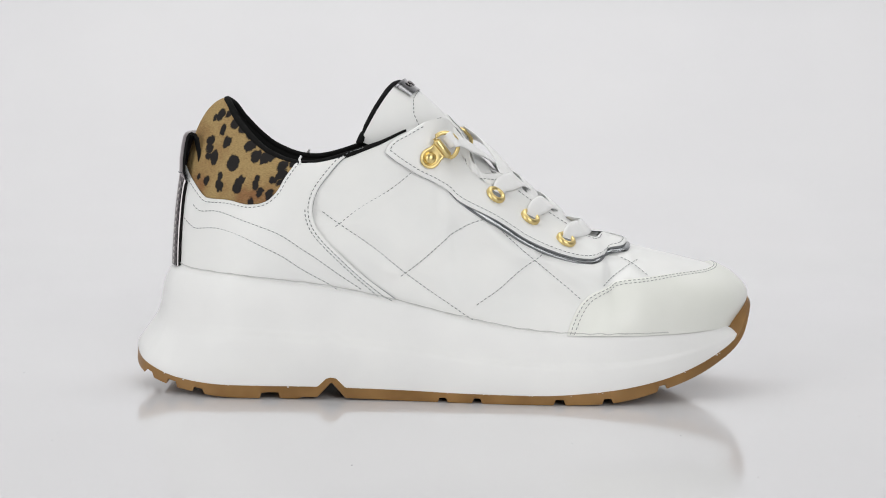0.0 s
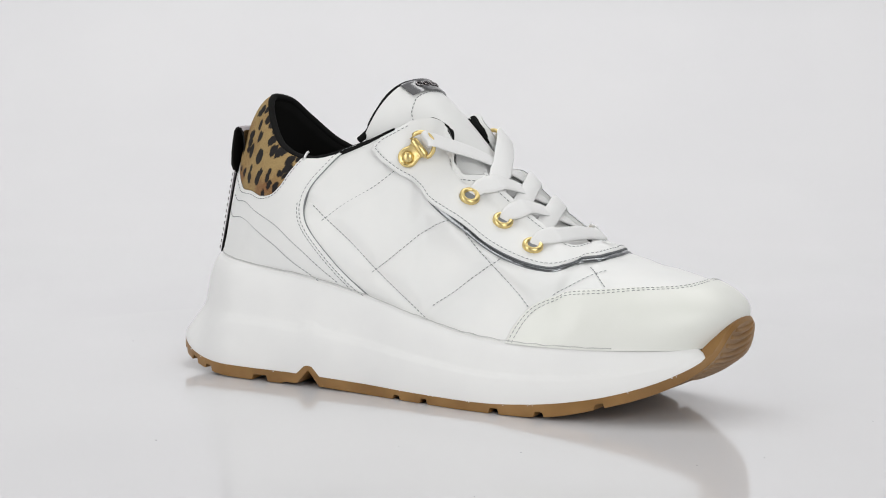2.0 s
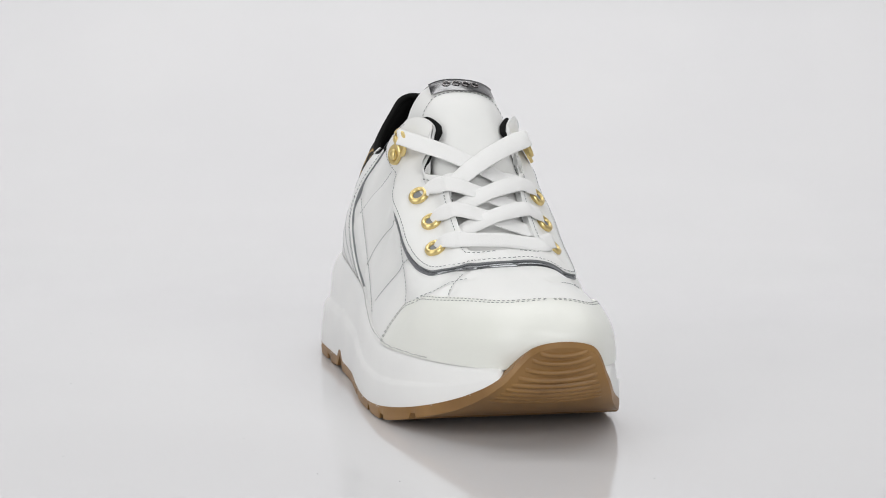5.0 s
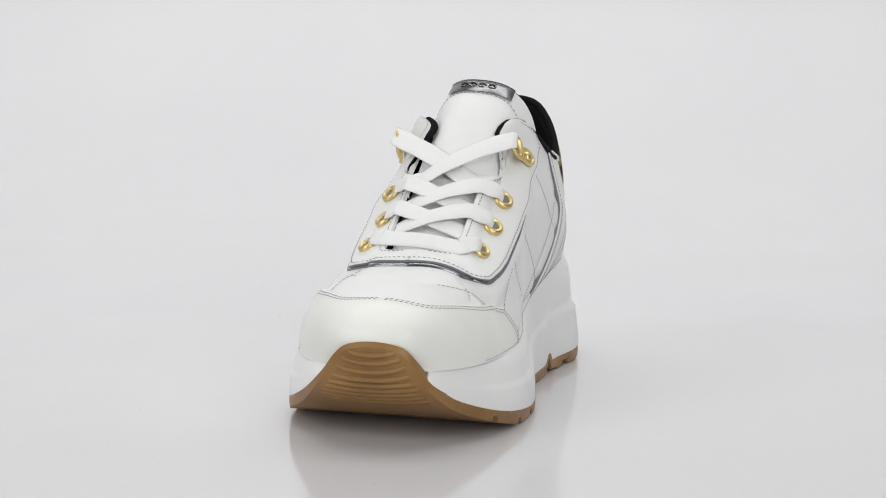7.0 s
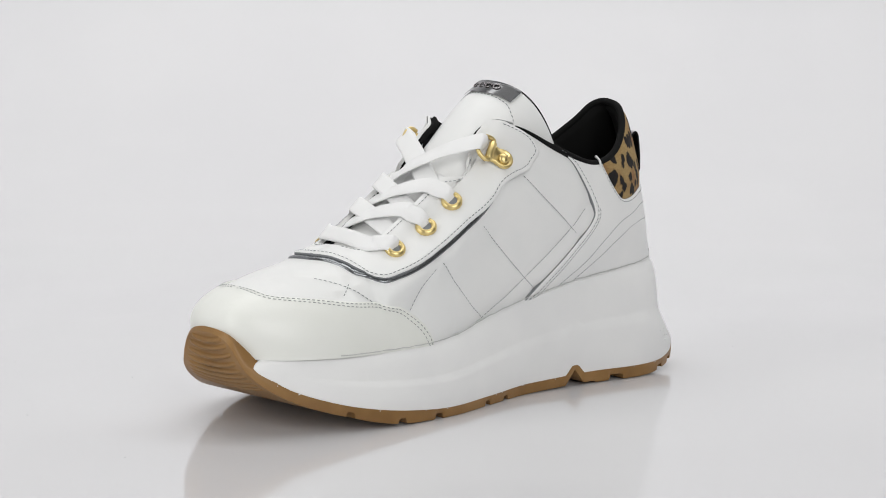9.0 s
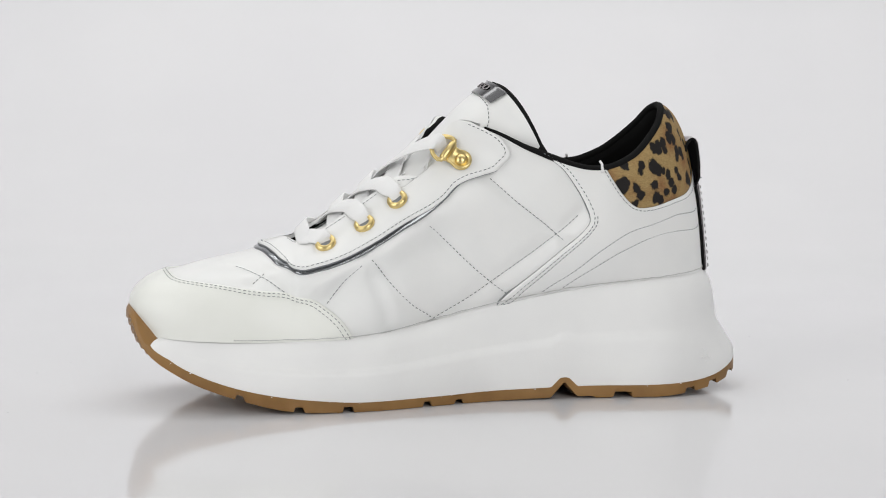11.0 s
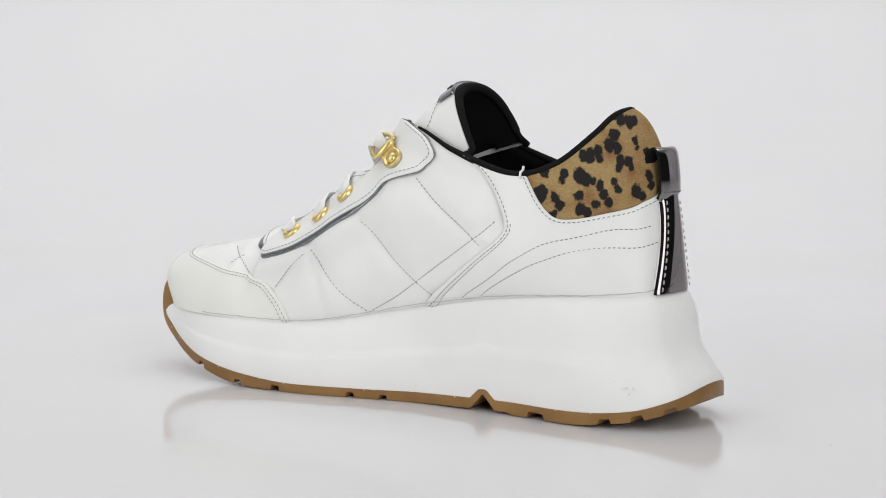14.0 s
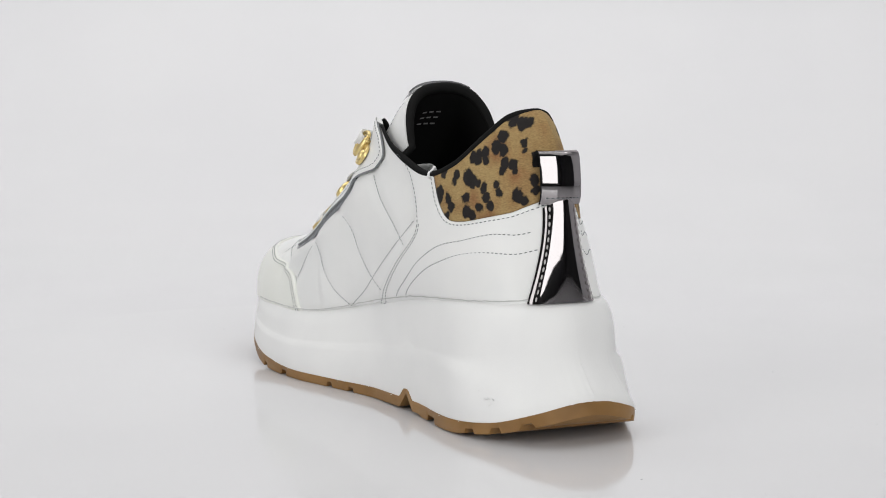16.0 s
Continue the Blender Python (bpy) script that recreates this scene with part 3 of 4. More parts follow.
# ---- upper: lines on the two sides, from toe to heel ----
LINES = {
    -1: dict(
        leopard=[(1, 0.375), (0.9793, 0.3992), (0.939, 0.4478), (0.9004, 0.5003), (0.8684, 0.5126), (0.839, 0.5561), (0.8207, 0.6529), (0.8071, 0.7984), (0.7837, 1)],
        seam=[(0.675, 1), (0.7076, 0.9555), (0.7426, 0.7448), (0.7583, 0.5625), (0.7583, 0.4136), (0.7458, 0.2969), (0.7149, 0.1585), (0.6879, 0.0695), (0.6557, 0)],
        rows=[[(0.9699, 0.3112), (0.9049, 0.4013), (0.8228, 0.3273), (0.773, 0.1944), (0.7301, 0.0779), (0.6994, 0.016)],
              [(0.98, 0.1932), (0.8977, 0.2939), (0.8204, 0.1849), (0.7736, 0.069), (0.7322, 0.002)]],
        quilt=[[(0.7527, 0.5315), (0.7249, 0.4238), (0.6799, 0.2787), (0.6439, 0.1715), (0.6013, 0.0858), (0.5444, 0.001)],
              [(0.7411, 0.349), (0.692, 0.5562), (0.6195, 0.7453)],
              [(0.6655, 0.0849), (0.5892, 0.348), (0.5115, 0.5967)],
              [(0.5507, 0.0398), (0.4934, 0.2294), (0.4353, 0.516), (0.4203, 0.6327)],
              [(0.5038, 0.614), (0.4438, 0.5086), (0.3934, 0.3731), (0.367, 0.2784)],
              [(0.3369, 0.3926), (0.2943, 0.5398), (0.2607, 0.7061)],
              [(0.2981, 0.7037), (0.2732, 0.6254), (0.2451, 0.4978)]],
        cap=[(0.3965, 0), (0.3837, 0.1322), (0.3622, 0.28), (0.3273, 0.393), (0.2782, 0.4273), (0.2092, 0.5294), (0.1419, 0.6519), (0.108, 0.8103), (0.094, 1)],
        stay=[(0.274, 1), (0.2755, 0.93), (0.2795, 0.86), (0.2905, 0.7765), (0.3221, 0.7274), (0.3484, 0.6565), (0.3841, 0.6247), (0.4433, 0.609), (0.4906, 0.609), (0.5577, 0.6011), (0.605, 0.6953), (0.6327, 0.8052), (0.6463, 0.8856), (0.6489, 0.9188), (0.6385, 0.964), (0.622, 0.975), (0.602, 1)],
        eyes=[(0.5989, 0.8023), (0.4973, 0.7493), (0.4431, 0.7765), (0.3872, 0.75)]),
    1: dict(
        leopard=[(1, 0.375), (0.985, 0.393), (0.9634, 0.4191), (0.919, 0.4594), (0.8711, 0.5011), (0.8431, 0.5391), (0.8203, 0.6657), (0.7997, 0.8513), (0.7849, 1)],
        seam=[(0.673, 1), (0.7089, 0.9173), (0.7397, 0.7156), (0.7615, 0.4878), (0.7555, 0.3782), (0.7223, 0.2267), (0.6901, 0.1065), (0.6483, 0)],
        rows=[[(0.975, 0.275), (0.9139, 0.3599), (0.8386, 0.3549), (0.7882, 0.2401), (0.7456, 0.1003), (0.7057, 0.0138)],
              [(0.98, 0.185), (0.8816, 0.2811), (0.8199, 0.2163), (0.7744, 0.1116), (0.7264, 0.002)]],
        quilt=[[(0.7522, 0.5389), (0.7193, 0.3591), (0.674, 0.1863), (0.6151, 0.0585), (0.5486, 0.002)],
              [(0.6119, 0.6635), (0.6477, 0.5724), (0.6961, 0.4315), (0.7313, 0.2932)],
              [(0.5203, 0.4875), (0.5789, 0.2509), (0.6386, 0.0845), (0.663, 0.0247)],
              [(0.4318, 0.5214), (0.4748, 0.2401), (0.513, 0.0864), (0.5529, 0.002)],
              [(0.4358, 0.4677), (0.4028, 0.3805), (0.3734, 0.2315)],
              [(0.2821, 0.5865), (0.2472, 0.4462)],
              [(0.2085, 0.8257), (0.2874, 0.4343), (0.3092, 0.3441)]],
        fold=[[(0.4363, 0.4436), (0.4634, 0.1783), (0.4796, 0.003)]],
        cap=[(0.4182, 0), (0.4038, 0.0808), (0.3792, 0.1865), (0.3392, 0.3187), (0.2802, 0.3551), (0.2135, 0.4537), (0.1349, 0.612), (0.106, 0.7955), (0.094, 1)],
        stay=[(0.274, 1), (0.28, 0.9), (0.2927, 0.73), (0.3084, 0.6184), (0.3486, 0.5619), (0.396, 0.5541), (0.4394, 0.5541), (0.4867, 0.5462), (0.5538, 0.5305), (0.6169, 0.6561), (0.6327, 0.7503), (0.6404, 0.868), (0.6275, 0.9485), (0.612, 0.975), (0.59, 1)],
        eyes=[(0.583, 0.6931), (0.4844, 0.7196), (0.4356, 0.727), (0.3724, 0.7618)])}


def quilted_skin(shoe):
    """Padded leather that sinks along the quilting lines."""
    bm = bmesh.new()
    for side in (-1, 1):
        lines = [np.array([skin(u, v, side) for u, v in curve(q, .002)]) for q in LINES[side]["quilt"] + LINES[side].get("fold", [])]
        pts = np.vstack(lines)
        rows = []
        for u in np.concatenate([np.linspace(.088, .2, 24, endpoint=False), np.linspace(.2, .78, 130)]):
            row = []
            for v in np.linspace(0, 1, 56):
                p = skin(u, v, side)
                d = np.sqrt(((pts - p) ** 2).sum(1).min())
                puff = 0.0010 * (1 - math.exp(-(d / .0035) ** 2)) - 0.0010
                fold = 0.0004 * noise.noise(Vector(p) * 60) * smooth01(0, .2, v)
                row.append(tuple(p + normal(u, v, side) * (puff + fold)))
            rows.append(row)
        grid_mesh(bm, rows)
    bmesh.ops.remove_doubles(bm, verts=bm.verts, dist=2e-5)
    vamp = part("vamp", bm, leather, shoe, "quilted white leather vamp with grey stitching")
    for side in (-1, 1):
        for q in LINES[side]["quilt"]:
            q = [tuple(.8 * a + .2 * b for a, b in zip(q[0], q[1]))] + list(q[1:])
            sew_uv(q, side, -0.0008, vamp)


def build_upper(shoe):
    quilted_skin(shoe)
    for side in (-1, 1):
        L = LINES[side]
        # rear quarter
        poly = loop_of(curve(L["seam"]), straight((L["seam"][-1][0], 0), (1, 0)), straight((1, 0), (1, .375)), curve(L["leopard"]),
                       straight((L["leopard"][-1][0], 1), (L["seam"][0][0], 1)))
        q = leather_part("quarter_panel", [(side, poly)], leather, shoe, "smooth white leather rear quarter with stitched rows", lift=0.0012, thick=0.0022,
                         swell=lambda u, v, d: 0.0003 * noise.noise(Vector((u * 14, v * 5, 2))) * min(1, d / .004))
        sew_uv(shifted(L["seam"], .0020), side, 0.0013, q)
        sew_uv(shifted(L["seam"], .0034)[12:], side, 0.0013, q)
        sew_uv(shifted(L["leopard"], .0020), side, 0.0013, q)
        for r in L["rows"]:
            sew_uv(r, side, 0.0013, q)
    # leopard collar
    both = [(s, loop_of(curve(LINES[s]["leopard"]), straight((LINES[s]["leopard"][-1][0], 1), (1, 1)), straight((1, 1), (1, .375)))) for s in (-1, 1)]
    leather_part("heel_collar", both, leopard, shoe, "padded leopard-print pony hair heel collar", edge=lining, lift=0.0009, thick=0.0012,
                 swell=lambda u, v, d: 0.0010 * smooth01(0, .009, d))
    # toe guard
    both = [(s, loop_of(curve(LINES[s]["cap"]), straight((.094, 1), (0, 1)), straight((0, 1), (0, 0)), straight((0, 0), (LINES[s]["cap"][0][0], 0)))) for s in (-1, 1)]
    cap = leather_part("toe_cap", both, cap_leather, shoe, "smooth rounded cream-white leather toe cap", edge=cap_leather, lift=0.0013, thick=0.0018, soften=(skin(0, 1, 1), 0.0085))
    for s in (-1, 1):
        for d in (.0016, .0036):
            sew_uv(shifted(LINES[s]["cap"], d), s, 0.0014, cap, mat=cap_thread)
    # foil trim and lace panel, each one piece across the front
    both = []
    for s in (-1, 1):
        st = LINES[s]["stay"]
        outer = []
        for u, v in [q for q in curve(st) if q[0] < .585 and q[1] < .9 or q[0] < .30]:
            w = 1 - smooth01(.50, .575, u)
            outer.append((u - .0075 * smooth01(.36, .30, u) if u < .36 else u, v - (.026 * w if u > .30 else .026 * w * smooth01(1.0, .7, v))))
        both.append((s, loop_of([(max(u, 0), min(v, 1)) for u, v in outer], straight(outer[-1], (.54, .75)), straight((.54, .75), (.36, .75)), straight((.36, .75), (.34, 1)), straight((.34, 1), outer[0]))))
    leather_part("foil_trim", both, trim_foil, shoe, "gunmetal foil trim showing under the lace panel", edge=trim_foil, lift=0.0009, thick=0.0012)
    both = [(s, loop_of(curve(LINES[s]["stay"]), straight((LINES[s]["stay"][-1][0], 1), (.274, 1)))) for s in (-1, 1)]
    stay = leather_part("lace_panel", both, leather, shoe, "white leather lace panel with gold eyelets", lift=0.0022, thick=0.0013)
    for s in (-1, 1):
        sew_uv(shifted(LINES[s]["stay"], .0019), s, 0.0023, stay)
        sew_uv([(.315, .975), (.33, .965), (.36, .965), (.42, .965), (.475, .96), (.505, .955), (.53, .955)], s, 0.0023, stay)
        # leather thickness at the throat, with the black backing showing on the outer side
        for mat, name, lo, hi in ((leather, "cut_edge", .0004, .0021), (lining if s < 0 else leather, "backing", -.0012, .0005)):
            bm = bmesh.new()
            grid_mesh(bm, [[tuple(skin(u, 1, s) + normal(u, .70, s) * h) for h in (hi, (lo + hi) / 2, lo)] for u in np.linspace(.318, .60, 110)])
            part(name, bm, mat, stay)
    # a thin grey rod paints the shade of the gap above the midsole
    bm = bmesh.new()
    ring = [(u, -1) for u in np.linspace(.22, 1, 200)] + [(u, 1) for u in np.linspace(1, .22, 200)][1:]
    tube(bm, [lifted(u, .012, s, .0014) + np.array((0, 0, .0004 * noise.noise(Vector((u * 60, s, 1))))) for u, s in ring], lambda f: .00020 + .00012 * noise.noise(Vector((f * 90, 0, 5))), 5)
    part("joint_line", bm, joint_shade, shoe, "thin grey line painting the shadow gap above the midsole")
    return stay


def build_lining(shoe):
    bm = bmesh.new()
    for side in (-1, 1):
        grid_mesh(bm, [[tuple(lifted(u, v, side, -0.0028 + .0022 * smooth01(.94, 1, v))) for v in np.linspace(0.02, 1, 34)] for u in np.linspace(.545, 1, 80)])
        grid_mesh(bm, [[tuple(lifted(u, v, side, -0.0028)) for v in np.linspace(0.02, .74, 20)] for u in np.linspace(.34, .545, 24)])
    bmesh.ops.remove_doubles(bm, verts=bm.verts, dist=1e-4)
    part("lining", bm, lining, shoe, "black textile lining")
    bm = bmesh.new()
    rows = []
    for u in np.linspace(.04, .995, 60):
        a, b = at(BASE, u, -1), at(BASE, u, 1)
        rows.append([tuple(a + (b - a) * f + np.array((0, 0, .002 + .002 * (2 * f - 1) ** 2))) for f in np.linspace(0.03, .97, 9)])
    grid_mesh(bm, rows)
    part("insole", bm, lining, shoe, "black insole")
    bm = bmesh.new()
    path = [skin(u, 1, -1) for u in np.linspace(.622, 1, 90)] + [skin(u, 1, 1) for u in np.linspace(1, .605, 90)][1:]
    tube(bm, [Vector(p) + Vector((0, 0, -.0002)) for p in path], lambda f: .0006 + .0010 * min(1, 9 * f, 9 * (1 - f)), 8)
    pipe = part("collar_piping", bm, lining, shoe, "black collar edge piping")
    for side in (-1, 1):
        bm = bmesh.new()
        tube(bm, [lifted(u, 1, side, -.0016) + np.array((0, 0, .0004)) for u in np.linspace(.535, .585, 20)], lambda f: .0005 + .0012 * math.sin(math.pi * f), 8)
        part("throat_piping", bm, lining, shoe, "black lining edge at the throat")
        bm = bmesh.new()
        c = skin(.776, 1, side)
        tube(bm, [c + np.array((0, side * .0021, -.0018)), c + np.array((.0002, side * .0016, .0006)), c + np.array((-.0002, 0, .0018)), c + np.array((.0004, -side * .0012, .0030))], .0006, 6)
        part("bar_tack", bm, lace_cloth, pipe, "white thread bar tack")


# ---- tongue ----
TC = table([(0, .077, .0105, .0615), (.3, .036, .0110, .0880), (.62, .004, .0125, .1190), (.85, -.0105, .0128, .1325), (1, -.0185, .0130, .1390)])
TW = table([(0, .013, .002, .001), (.3, .018, .005, .002), (.62, .0212, .017, .011), (.85, .0222, .025, .016), (1, .0225, .0285, .0185)])


def tongue_at(a, b, h=0.0):
    c = np.array([f(a) for f in TC])
    hw, drop, back = (f(a) for f in TW)
    y = hw * math.sin(b * math.pi / 2)
    p = c + np.array((-back * abs(b) ** 1.8, y, -drop * abs(b) ** 2.5 - .07 * smooth01(.4, .9, a) * y))
    if h:
        e = 1e-3
        n = np.cross(tongue_at(a + e, b) - tongue_at(a - e, b), tongue_at(a, b + e) - tongue_at(a, b - e))
        n = n / (np.linalg.norm(n) + 1e-12)
        p = p + (n if n[2] > 0 else -n) * h
    return p


def build_tongue(shoe):
    A, B = np.linspace(0, 1, 40), np.linspace(-1, 1, 41)
    pad = lambda a, b: 0.0012 * math.sin(math.pi * min(max((a - .5) / .5, 0), 1)) * (1 - b * b)
    bm = bmesh.new()
    grid_mesh(bm, [[tuple(tongue_at(a, b, pad(a, b) + .0001)) for b in B] for a in A])
    tongue = part("tongue", bm, leather, shoe, "padded white leather tongue with black cloth back")
    bm = bmesh.new()
    grid_mesh(bm, [[tuple(tongue_at(a, b * .985, -.0045 + .0020 * abs(b))) for b in B] for a in A])
    part("tongue_back", bm, lining, tongue, "black cloth tongue lining")
    bm = bmesh.new()
    tube(bm, [tongue_at(1, b, -.0022) + np.array((-.0004, 0, -.0002)) for b in B], lambda f: .0016 + .0008 * math.sin(math.pi * f), 8)
    part("tongue_piping", bm, lining, tongue, "black tongue edge piping")
    bm = bmesh.new()
    grid_mesh(bm, [[tuple(tongue_at(1, b, h)) for h in (.0001, -.0008, -.0014)] for b in B])
    part("tongue_edge", bm, leather, tongue)
    # stitched arch below the label and down the wings
    line = [(0.55, -.86), (.70, -.74), (.80, -.60), (.855, -.42), (.868, -.2), (.872, 0), (.868, .2), (.855, .42), (.80, .60), (.70, .74), (.55, .86)]
    dense = np.array([(np.interp(t, range(11), [q[0] for q in line]), np.interp(t, range(11), [q[1] for q in line])) for t in np.linspace(0, 10, 60)])
    p3 = [tongue_at(a, b, pad(a, b) + .0003) for a, b in dense]
    n3 = [tongue_at(a, b, .001) - tongue_at(a, b) for a, b in dense]
    sew(p3, n3, tongue)
    # mirror label with plain raised marks
    bm = bmesh.new()
    rows = [[tuple(tongue_at(a, b, pad(min(a, 1), b) + .0011 + (.0004 if a > .99 else 0))) for b in np.linspace(-.43, .43, 25)] for a in np.linspace(.875, 1.012, 10)]
    rows.append([tuple(np.array(p) + np.array((-.0016, 0, -.0012))) for p in rows[-1]])
    grid_mesh(bm, rows)
    label = part("tongue_label", bm, label_foil, tongue, "dark mirror-finish label")
    for k, b in enumerate((-.21, -.09, .03, .15)):
        bm = bmesh.new()
        path = []
        for w in np.linspace(0, 2 * math.pi * (.86 if k != 3 else 1), 15):
            path.append(tongue_at(.945 + .020 * math.sin(w), b + .045 * math.cos(w), pad(.945, b) + .0014))
        tube(bm, path, .00035, 6)
        part("raised_mark", bm, chrome, label)
    # care print inside
    bm = bmesh.new()
    for i in range(3):
        for j in range(3):
            a0, b0 = .80 - .05 * i, -.18 + .12 * j
            c = [tongue_at(a0 + da, b0 + db, -.0056) for da, db in ((0, 0), (.012, 0), (.012, .08), (0, .08))]
            bm.faces.new([bm.verts.new(q) for q in c])
    part("care_print", bm, dark_print, tongue, "faint grey bars of print")


# ---- metal and laces ----
def frame_at(u, v, side, h, ahead):
    """A pose on the upper: z out of the leather, x along 'ahead' (du, dv)."""
    p, n = lifted(u, v, side, h), normal(u, v, side)
    d = skin(u + ahead[0] * .01, min(v + ahead[1] * .01, 1), side) - skin(u, v, side)
    x = d - n * d.dot(n)
    x = x / np.linalg.norm(x)
    y = np.cross(n, x)
    return Matrix(((x[0], y[0], n[0], p[0]), (x[1], y[1], n[1], p[1]), (x[2], y[2], n[2], p[2]), (0, 0, 0, 1)))


def lathe(bm, prof, k=28, m=None):
    rows = [[(r * math.cos(a), r * math.sin(a), z) for r, z in prof] for a in np.linspace(0, 2 * math.pi, k, endpoint=False)]
    if m is not None:
        rows = [[tuple(m @ Vector(p)) for p in r] for r in rows]
    grid_mesh(bm, rows, close_u=True)


def build_metal(shoe):
    ring = bmesh.new()
    lathe(ring, [(.0023, -.0022), (.0023, .0004), (.0026, .0010), (.0033, .0013), (.0041, .0010), (.0046, .0003), (.0046, -.0008)])
    ring_me = bpy.data.meshes.new("eyelet")
    ring.to_mesh(ring_me)
    ring.free()
    ring_me.materials.append(gold)
    ring_me.shade_smooth()
    # an opaque grey disc paints the dark inside of the eyelet
    hole_shade = bmesh.new()
    lathe(hole_shade, [(.00235, .0002), (0, .0002)])
    hole_shade_me = bpy.data.meshes.new("hole_shade")
    hole_shade.to_mesh(hole_shade_me)
    hole_shade.free()
    hole_shade_me.materials.append(edge_grey)
    for side in (-1, 1):
        for u, v in LINES[side]["eyes"][1:]:
            e = new("eyelet", ring_me)
            e.parent = shoe
            e.matrix_local = frame_at(u, v, side, .0031, (0, 1))
            tagged(e, "round satin gold eyelet")
            o = new("hole_shade", hole_shade_me)
            o.parent = e
        u, v = LINES[side]["eyes"][0]
        m = frame_at(u, v, side, .0031, (-.010 if side < 0 else -.012, .030))
        # plate with a round end
        bm = bmesh.new()
        out = [(.0046 * math.cos(a), .0046 * math.sin(a)) for a in np.linspace(math.pi * .42, math.pi * 1.58, 18)] + [(.0034, -.0038), (.0062, -.0040), (.0062, .0040), (.0034, .0038)]
        rows = [[(x * k, y * k, z) for x, y in out] for k, z in ((1.0, -.0006), (1.0, .0006), (.95, .0010), (.78, .0010), (.70, .0006), (.0, .0006))]
        grid_mesh(bm, [[tuple(m @ Vector(p)) for p in r] for r in rows], close_v=True)
        hook = part("lace_hook", bm, gold, shoe, "satin gold plate with rivet and ring")
        bm = bmesh.new()
        lathe(bm, [(.0027, .0004), (.0025, .0012), (.0019, .0018), (.0010, .0022), (0, .0023)], 20, m)
        part("rivet", bm, gold, hook)
        bm = bmesh.new()
        tube(bm, [tuple(m @ Vector((.0068, y, .0012))) for y in (-.0046, -.0040, .0040, .0046)], lambda f: .0018 if 0.1 < f < .9 else .0014, 12)
        part("fold", bm, gold, hook)
        bm = bmesh.new()
        pts = [(.0068, y, .0016) for y in np.linspace(-.0054, .0054, 6)] + [(.0072 + .0068 * math.sin(a) ** .8, .0060 * math.cos(a), .0016 + .0010 * math.sin(a)) for a in np.linspace(.1, math.pi - .1, 22)]
        pts.append(pts[0])
        tube(bm, [tuple(m @ Vector(p)) for p in pts], .00098, 10)
        part("ring", bm, gold, hook)


def ribbon(bm, path, across, width, thick):
    rows = []
    p = [np.array(q) for q in path]
    for i, q in enumerate(p):
        t = p[min(i + 1, len(p) - 1)] - p[max(i - 1, 0)]
        a = np.array(across(i / (len(p) - 1)))
        a = a - t * a.dot(t) / t.dot(t)
        a = a / np.linalg.norm(a)
        n = np.cross(t, a)
        n = n / np.linalg.norm(n)
        f = i / (len(p) - 1)
        w = width * (1 - .44 * (1 - smooth01(0, .24, f)) - .18 * smooth01(.86, 1, f)) * (1 + .02 * math.sin(9 * f + 40 * width * i))
        rows.append([tuple(q + a * w / 2 * x + n * thick * y) for x, y in ((-1, 0), (-.9, .42), (-.5, .55), (0, .5), (.5, .55), (.9, .42), (1, 0), (.9, -.42), (0, -.5), (-.9, -.42))])
    vs = grid_mesh(bm, rows, close_v=True)
    bm.faces.new(vs[0])
    bm.faces.new(vs[-1][::-1])


